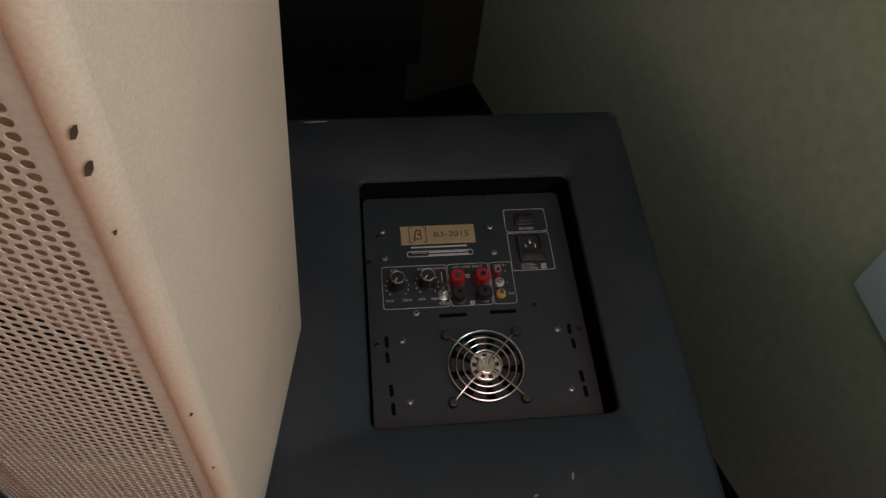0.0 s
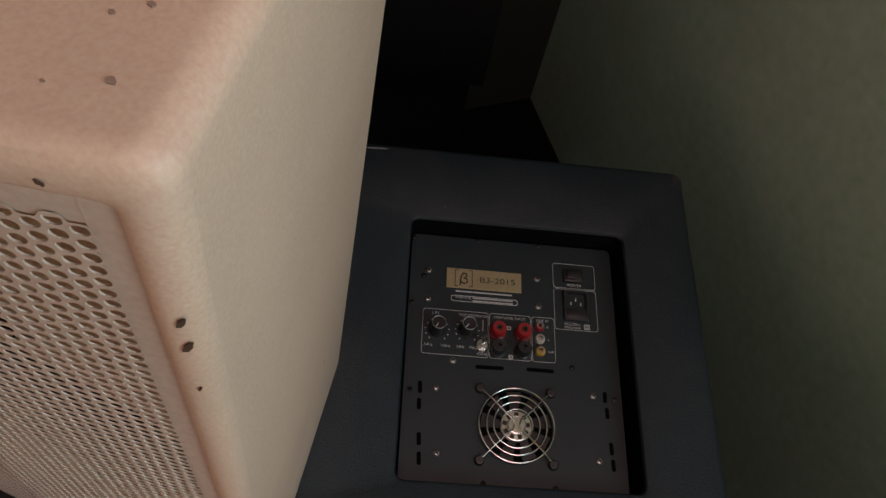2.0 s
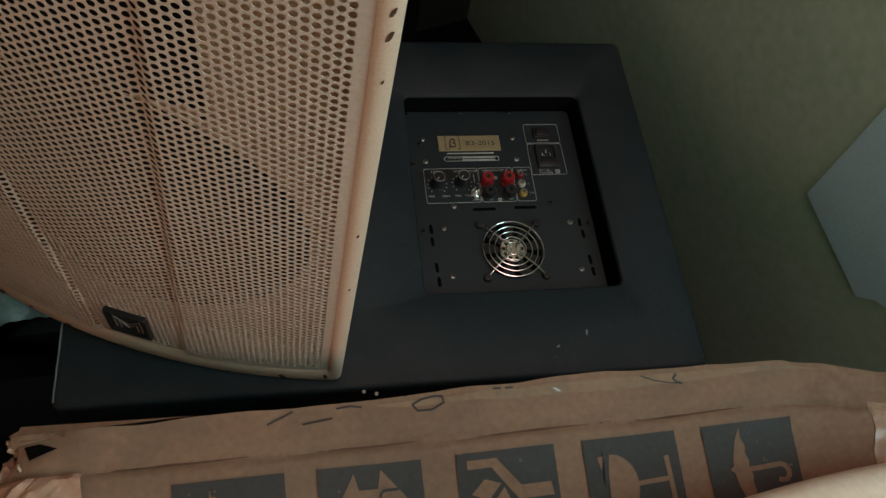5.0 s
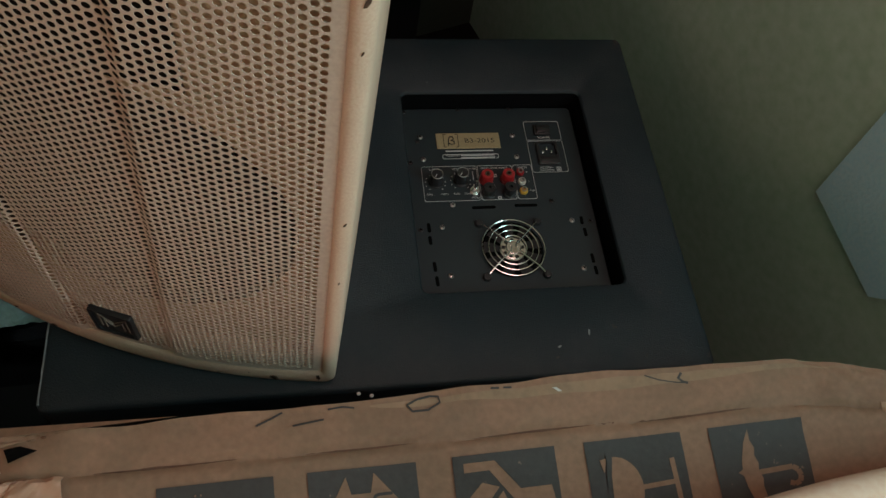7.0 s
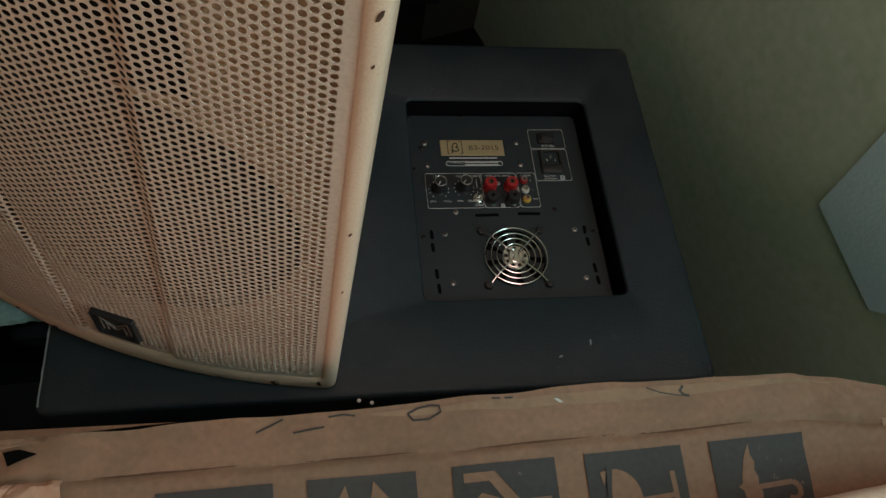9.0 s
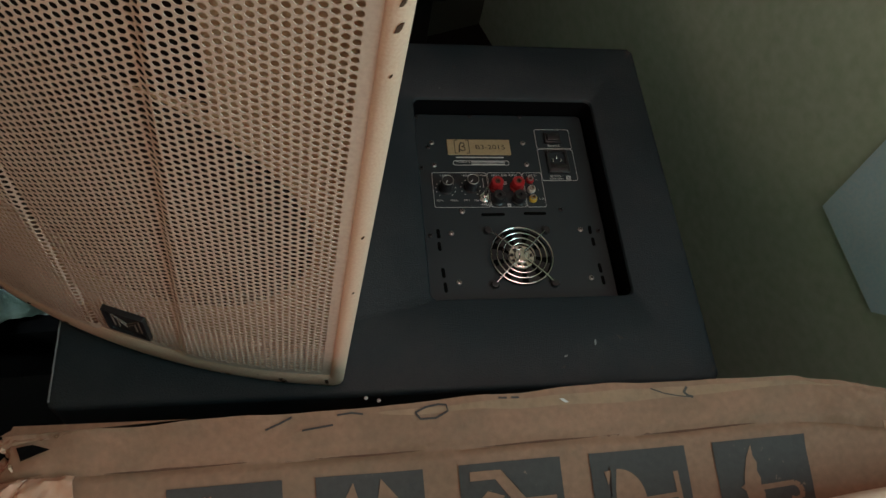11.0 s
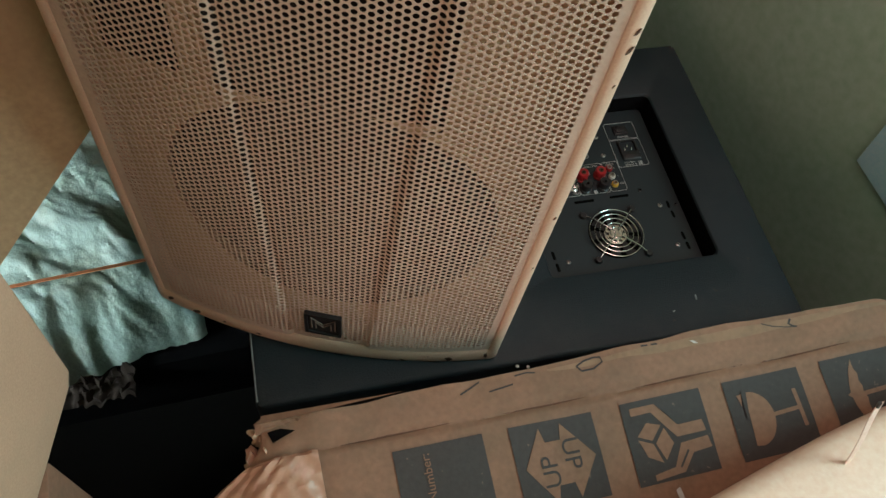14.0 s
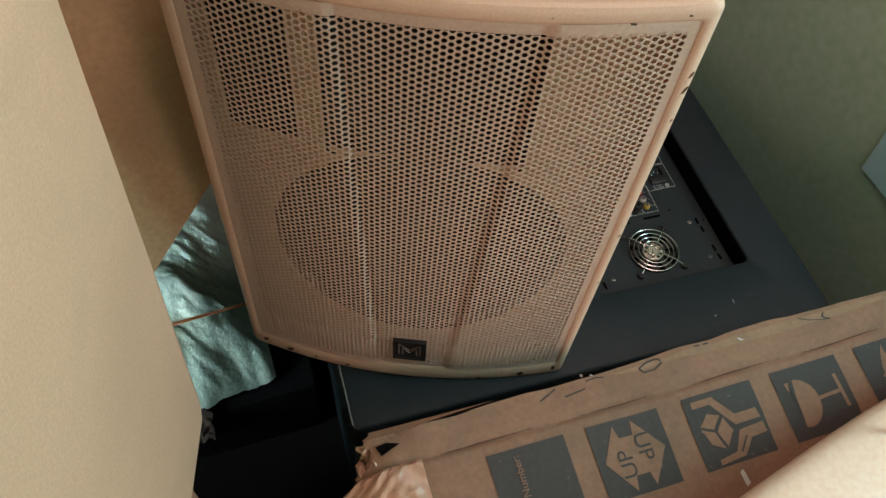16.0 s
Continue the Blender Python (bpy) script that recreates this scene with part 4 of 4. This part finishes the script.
icon(q, SQX[1], SQY, [(0.10, 0.52), (0.34, 0.08), (0.38, 0.25), (0.56, 0.25), (0.60, 0.06), (0.93, 0.50), (0.66, 0.94), (0.62, 0.76), (0.44, 0.76), (0.40, 0.95)])
word(q, "UP", SQX[1] + 0.036, SQY - 0.050, 0.026, 90, PRINT_BLACK)
word(q, "UP", SQX[1] + 0.061, SQY - 0.036, 0.026, -90, PRINT_BLACK)
# handle with care
q = square(SQX[2], SQY)
x0, y0 = SQX[2], SQY
for poly in ([(0.12, 0.42), (0.26, 0.28), (0.42, 0.34), (0.28, 0.50)], [(0.12, 0.46), (0.28, 0.54), (0.34, 0.78), (0.18, 0.68)], [(0.31, 0.54), (0.45, 0.38), (0.52, 0.58), (0.38, 0.76)],
             [(0.10, 0.08), (0.40, 0.08), (0.62, 0.38), (0.92, 0.38), (0.94, 0.52), (0.58, 0.52), (0.34, 0.17), (0.10, 0.17)],
             [(0.60, 0.60), (0.94, 0.58), (0.96, 0.72), (0.72, 0.74), (0.56, 0.94), (0.20, 0.97), (0.20, 0.90), (0.46, 0.86)]):
    icon(q, x0, y0, poly)
for pts in ([(0.44, 0.12), (0.60, 0.32)], [(0.52, 0.88), (0.66, 0.70)]):
    icon(q, x0, y0, ribbon(pts, 0.025), PRINT_BLACK, 0.0028)
# fragile
q = square(SQX[3], SQY)
x0 = SQX[3]
icon(q, x0, y0, [(0.24, 0.18)] + arc(0.26, 0.52, 0.27, 0.34, -80, 84) + [(0.20, 0.84)])
icon(q, x0, y0, ribbon([(0.50, 0.52), (0.86, 0.50)], 0.05))
icon(q, x0, y0, ribbon([(0.86, 0.26), (0.88, 0.74)], 0.05))
icon(q, x0, y0, [(0.13, 0.20), (0.20, 0.19), (0.16, 0.34)])
icon(q, x0, y0, [(0.20, 0.16), (0.26, 0.17), (0.20, 0.52), (0.17, 0.50)], PRINT_BLACK, 0.0028)
# keep dry
q = square(SQX[4], SQY)
x0 = SQX[4]
icon(q, x0, y0, [(0.40, 0.06), (0.33, 0.2), (0.28, 0.38), (0.27, 0.47), (0.22, 0.5), (0.27, 0.54), (0.29, 0.66), (0.35, 0.82), (0.44, 0.97), (0.445, 0.84), (0.475, 0.76), (0.455, 0.66), (0.47, 0.58), (0.44, 0.5), (0.45, 0.42), (0.42, 0.34), (0.435, 0.26), (0.40, 0.18)])
icon(q, x0, y0, ribbon([(0.42, 0.52), (0.80, 0.50)], 0.055))
hook = [(0.80, 0.50), (0.85, 0.54), (0.87, 0.60), (0.85, 0.66), (0.79, 0.68), (0.74, 0.66)]
for a, b in zip(hook, hook[1:]):
    icon(q, x0, y0, ribbon([a, b], 0.055), off=0.0021)
# pen strokes on the back flap
for pts in (ribbon([(-0.299, -0.216), (-0.286, -0.211), (-0.276, -0.2065)], 0.0017), ribbon([(-0.268, -0.219), (-0.241, -0.2165)], 0.0017), ribbon([(-0.237, -0.2085), (-0.224, -0.2075), (-0.214, -0.2095)], 0.0016),
            ribbon([(-0.1675, -0.2125), (-0.158, -0.2085), (-0.146, -0.2068), (-0.1385, -0.2080), (-0.1375, -0.2135), (-0.149, -0.2188), (-0.163, -0.2185), (-0.1675, -0.2125)], 0.0019),
            ribbon([(0.060, -0.2095), (0.073, -0.2150), (0.087, -0.2185), (0.101, -0.2210)], 0.0012), ribbon([(0.0965, -0.2095), (0.0925, -0.2150), (0.0960, -0.2190), (0.101, -0.2210)], 0.0026),
            ribbon([(-0.090, -0.2070), (-0.082, -0.2075)], 0.0018), ribbon([(-0.078, -0.2075), (-0.070, -0.2078)], 0.0018)):
    part("pen_stroke", drape(flat(pts), 0.0012), INK, BOX, "black marker stroke", None)
for pts in ([(-0.032, -0.2125), (-0.028, -0.2125), (-0.023, -0.2165), (-0.027, -0.2165)], [(-0.096, -0.352), (-0.091, -0.350), (-0.088, -0.366), (-0.094, -0.369)]):
    part("torn_fleck", drape(flat(pts), 0.0014), PRINT, BOX, "pale torn fleck", None)


def fold_line(x0, x1, w, seed, dy=0.0):
    up, dn = [], []
    n = 60
    for i in range(n + 1):
        x = x0 + (x1 - x0) * i / n
        k = w * (0.35 + 0.65 * abs(noise.noise(Vector((x * 30, seed, 0)))))
        y = fold_y(x) + dy + 0.0012 * noise.noise(Vector((x * 18, seed + 3, 0)))
        up.append((x, y + k))
        dn.append((x, y - k))
    part("worn_fold", drape(flat(up + dn[::-1]), 0.0007), FOLD, BOX, "dark worn fold line", None)


up, dn = [], []
for i in range(71):
    x = -0.20 + 0.53 * i / 70
    up.append((x, -0.2088 + 0.001 * noise.noise(Vector((x * 40, 2, 0)))))
    dn.append((x, -0.2100 - 0.015 * math.sin(math.pi * min(1, i / 60)) ** 0.6 * (0.62 + 0.6 * noise.noise(Vector((x * 13, 7, 0))))))
part("dirty_strip", drape(flat(up + dn[::-1]), 0.0005), CARD_DIRTY, BOX, "soiled greenish edge of the cardboard", None)
fold_line(-0.43, 0.16, 0.0021, 1.0)
part("torn_hole", drape(flat([(-0.497, -0.2125), (-0.484, -0.2115), (-0.470, -0.2170), (-0.476, -0.2190), (-0.485, -0.2215), (-0.493, -0.2235)]), 0.003, 0.006), DARK, BOX, "dark torn hole", None)


def crumpled(name, cx, cy, cz, sx, sy, sz, seed, mat, label, parent=None, sub=4, rough=0.5, tilt=(0, 0, 0)):
    """A folded, crushed scrap: a flattened ball pushed about by noise."""
    bm = bmesh.new()
    bmesh.ops.create_icosphere(bm, subdivisions=sub, radius=1.0)
    M = pose(cx, cy, cz, *tilt)
    for v in bm.verts:
        p = v.co.copy()
        k = noise.noise(p * 1.6 + Vector((seed, 0, 0))) * rough + abs(noise.noise(p * 4 + Vector((0, seed, 0)))) * rough * 0.5
        p *= 1 + k
        v.co = M @ Vector((p.x * sx, p.y * sy, p.z * sz))
    if parent is None:
        return solid(name, bm, mat, label, name.split("_")[-1], smooth=1.0)
    return part(name, bm, mat, parent, label, 1.0)


def sheet(name, pts_fn, nu, nv, mat, parent=None, label="", thick=0.003, category="", kind=""):
    """A thin bent sheet with two faces, from a function of (0..1, 0..1)."""
    bm = bmesh.new()
    g = [[bm.verts.new(pts_fn(i / (nu - 1), j / (nv - 1))) for i in range(nu)] for j in range(nv)]
    for a, b in zip(g, g[1:]):
        for i in range(nu - 1):
            bm.faces.new((a[i], a[i + 1], b[i + 1], b[i]))
    bmesh.ops.recalc_face_normals(bm, faces=bm.faces)
    bmesh.ops.solidify(bm, geom=bm.faces, thickness=thick)
    if parent is None:
        return solid(name, bm, mat, label, category, kind, smooth=0.9)
    return part(name, bm, mat, parent, label, 0.9)


# torn corner flaps and the crushed end
def flap1(u, v):
    x, y = -0.425 - 0.083 * u, -0.2015 - (0.001 + 0.009 * u) * v + u * (0.004 * v + 0.003 * (1 - v)) * noise.noise(Vector((u * 13, v * 2, 3)))
    return (x, y, carton_z(x, y) + 0.0008 + 0.002 * u + 0.004 * u * abs(noise.noise(Vector((u * 9, v * 3, 1)))))


def flap2(u, v):
    x, y = -0.5115 + 0.012 * v + 0.004 * math.sin(9 * u), -0.201 - 0.045 * u
    return (x, y, carton_z(-0.49, y) - 0.004 - 0.055 * (1 - v) + 0.006 * noise.noise(Vector((u * 6, v * 4, 7))))


def flap3(u, v):
    y = -0.238 - 0.17 * u
    x = -0.452 + v * (left_end(y) + 0.455)
    k = abs(noise.noise(Vector((u * 8, v * 6, 3)))) + 0.6 * abs(noise.noise(Vector((u * 19, v * 15, 5))))
    return (x, y, carton_z(x, y) + 0.002 + 0.009 * k)


sheet("torn_flap", flap1, 60, 10, CARD, BOX, "frayed torn cardboard flap", 0.001)
sheet("torn_flap", flap2, 18, 8, CARD_TORN, BOX, "frayed torn cardboard flap", 0.002)
sheet("taped_end", flap3, 44, 36, TAPE, BOX, "crumpled end under brown tape", 0.001)
for cx, cy, cz, sx_, sy_, sz_, seed, mat in ((-0.507, -0.2065, 0.664, 0.008, 0.0055, 0.016, 3.1, CARD_TORN), (-0.487, -0.2045, 0.672, 0.014, 0.0035, 0.006, 5.3, TAPE), (-0.462, -0.2050, 0.674, 0.016, 0.003, 0.005, 8.7, CARD_TORN),
                                         (-0.482, -0.2285, 0.668, 0.020, 0.005, 0.005, 6.2, CARD_TORN), (-0.513, -0.2300, 0.655, 0.010, 0.014, 0.012, 9.4, TAPE), (-0.450, -0.2190, 0.672, 0.018, 0.005, 0.0035, 2.2, CARD_DIRTY)):
    crumpled("torn_scrap", cx, cy, cz, sx_, sy_, sz_, seed, mat, "frayed scrap of torn card and tape", BOX, 4, 0.9)
sheet("tape_strip", lambda u, v: (0.290 + 0.06 * v + 0.004 * math.sin(20 * u), -0.250 - 0.22 * u + bend(0.29 + 0.06 * v), carton_z(0.290 + 0.06 * v + 0.004 * math.sin(20 * u), -0.250 - 0.22 * u) + 0.0012 + 0.0006 * noise.noise(Vector((u * 30, v * 9, 0)))), 70, 24, TAPE, BOX, "shiny brown tape", 0.0003)

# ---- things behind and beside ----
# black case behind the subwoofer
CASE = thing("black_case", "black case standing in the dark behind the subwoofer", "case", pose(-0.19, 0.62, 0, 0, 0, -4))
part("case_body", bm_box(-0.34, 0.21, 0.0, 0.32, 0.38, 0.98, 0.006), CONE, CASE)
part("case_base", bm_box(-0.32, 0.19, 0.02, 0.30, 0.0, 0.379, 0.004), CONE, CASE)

# pool of cool light on the wall, built as a thin pale sheet
PS = thing("wall_light_patch", "pale blue-grey pool of light on the wall, put into a flat sheet's colour", "sheet")
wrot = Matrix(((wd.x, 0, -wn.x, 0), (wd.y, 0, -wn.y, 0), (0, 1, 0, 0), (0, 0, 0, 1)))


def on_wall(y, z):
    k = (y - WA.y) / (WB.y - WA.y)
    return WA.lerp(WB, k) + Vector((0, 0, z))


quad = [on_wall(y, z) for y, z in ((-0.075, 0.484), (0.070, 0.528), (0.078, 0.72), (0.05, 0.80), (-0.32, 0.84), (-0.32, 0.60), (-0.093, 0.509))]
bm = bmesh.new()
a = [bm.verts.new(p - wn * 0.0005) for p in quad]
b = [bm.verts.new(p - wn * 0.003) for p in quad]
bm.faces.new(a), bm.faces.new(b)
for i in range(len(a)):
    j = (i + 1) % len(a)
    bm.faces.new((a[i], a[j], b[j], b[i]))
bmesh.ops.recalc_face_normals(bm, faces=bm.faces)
part("light_patch_face", bm, PALE, PS, "", None)

# carton that carries the second loudspeaker
STAND = thing("stand_carton", "plain brown carton under the second loudspeaker", "carton")
part("carton_body", bm_box(-1.22, -0.69, -0.70, -0.20, 0, 0.711, 0.006), CARD, STAND)

# brown cabinet leaning behind
TILT = thing("leaning_cabinet", "plain brown board cabinet leaning behind the loudspeaker", "cabinet")
e1 = Vector((-0.674, -0.286, -0.681)).normalized()
o1 = Vector((-0.55, 0.097, 0.91))
up1 = Vector((-0.40, 0.20, 0.90))
up1 = (up1 - e1 * up1.dot(e1)).normalized()
n1 = e1.cross(up1).normalized()
if n1.y < 0:
    n1 = -n1
bm = bmesh.new()
r = bmesh.ops.create_cube(bm, size=1.0)
for v in bm.verts:
    a, b, c = v.co.x + 0.5, v.co.y + 0.5, v.co.z + 0.5
    v.co = o1 + e1 * (-0.12 + 0.62 * a) + up1 * (0.7 * b) + n1 * (0.20 * c)
bmesh.ops.bevel(bm, geom=list(bm.edges), offset=0.008, segments=3, affect="EDGES", profile=0.5)
bmesh.ops.recalc_face_normals(bm, faces=bm.faces)
part("cabinet_body", bm, BROWN, TILT, "", 0.6)

# crumpled teal plastic over a bundle, tied with an orange strap
BAG_Y = 0.075


def bag_fn(u, v):
    x = -1.08 + 0.485 * u
    y = BAG_Y + 0.07 * u ** 1.6 + 0.60 * v
    r = max(0, 1 - ((u - 0.5) / 0.55) ** 4)
    z = 0.20 + (0.13 * min(1, v * 7) ** 0.5 + 0.10 * v) * r
    p = Vector((5 * (x * 0.8 - y * 0.6), 17 * (x * 0.6 + y * 0.8), 1))
    z += 0.020 * noise.noise(p) + 0.012 * abs(noise.noise(p * 2.3)) + 0.007 * abs(noise.noise(p * 5)) + 0.0025 * noise.noise(p * 11)
    return (x, y + 0.018 * noise.noise(Vector((u * 14, v * 3, 4))), z)


# added crate to carry the bundle, near black where only shade lies
CRATE = thing("filler_crate", "added unseen crate under the bundle, deep shade put into its colour", "crate")
part("crate_body", bm_box(-1.10, -0.53, 0.11, 0.62, 0.0, 0.185, 0.004), SHADE_BLACK, CRATE)
part("crate_rim", bm_frame(rounded_rect(-1.10, -0.53, 0.11, 0.62, 0.01, 4), 0.02, 0.1855, 0.1885), SHADE_BLACK, CRATE, "raised black rim")
BAGT = thing("wrapped_bundle", "bundle wrapped in crumpled teal plastic with an orange strap", "bundle")
sheet("plastic_sheet", bag_fn, 130, 150, BAG, BAGT, "", 0.002)
sheet("strap", lambda u, v: (-1.08 + 0.49 * u, BAG_Y + 0.104 + 0.006 * v + 0.018 * u, 0.386 - 0.002 * v), 60, 4, STRAP, BAGT, "orange woven strap", 0.0015)
sheet("torn_scrap", lambda u, v: (-0.86 + 0.14 * u + 0.006 * noise.noise(Vector((u * 5, v * 4, 9))), 0.060 + 0.05 * v + 0.022 * noise.noise(Vector((u * 9, 2, 1))), 0.190 + 0.030 * abs(noise.noise(Vector((u * 7, v * 5, 6)))) * (0.4 + v)), 40, 10, PAD, BAGT, "frayed brown scrap under the plastic", 0.0015)

# cream box lying on the carton's front, only its rounded edge in view
NEAR = thing("cream_box", "smooth cream box with loose tape end, lying on the carton", "box")


def edge_y(x):
    """The box's long edge, slightly bent."""
    return -0.3585 + 0.205 * x - 0.36 * x * x * (x > 0) - 0.10 * x * x * (x < 0)


def near_box():
    xs = lin(-0.30, 0.34, 40)
    rows = []
    # across the box: inner face, rounded edge, gently domed top, outer face
    for off, z in ((0.0, 0.0), (0.0, 0.050), (-0.0012, 0.058), (-0.005, 0.066), (-0.012, 0.0715), (-0.022, 0.0735), (-0.050, 0.076), (-0.085, 0.077), (-0.13, 0.074), (-0.150, 0.066), (-0.155, 0.050), (-0.155, 0.0)):
        row = []
        for x in xs:
            y = edge_y(x) + off
            foot = carton_z(x, max(y, -0.518))
            row.append((x, y, foot + 0.001 if z == 0 else 0.676 + z + 0.002 * noise.noise(Vector((x * 5, off * 20, 1)))))
        rows.append(row)
    bm = bmesh.new()
    g = [[bm.verts.new(p) for p in r] for r in rows]
    for a, b in zip(g, g[1:]):
        for i in range(len(xs) - 1):
            bm.faces.new((a[i], a[i + 1], b[i + 1], b[i]))
    for i in range(len(xs) - 1):
        bm.faces.new((g[-1][i], g[-1][i + 1], g[0][i + 1], g[0][i]))
    bm.faces.new([r[0] for r in g])
    bm.faces.new([r[-1] for r in g])
    bmesh.ops.recalc_face_normals(bm, faces=bm.faces)
    return bm


part("box_body", near_box(), BOARD, NEAR, "", 0.7)
sheet("tape_end", lambda u, v: (0.028 - 0.033 * u ** 0.9 + 0.007 * v, -0.387 + 0.024 * u + 0.002 * v, 0.746 + 0.128 * u + 0.004 * math.sin(5 * u) + 0.003 * v), 24, 4, PINK, NEAR, "pinkish loose tape end", 0.0008)
part("tape_tip", bm_tube([(-0.0035, -0.363, 0.870), (-0.006, -0.362, 0.878)], 0.0018, 7), INK, NEAR, "dark tip of the tape")
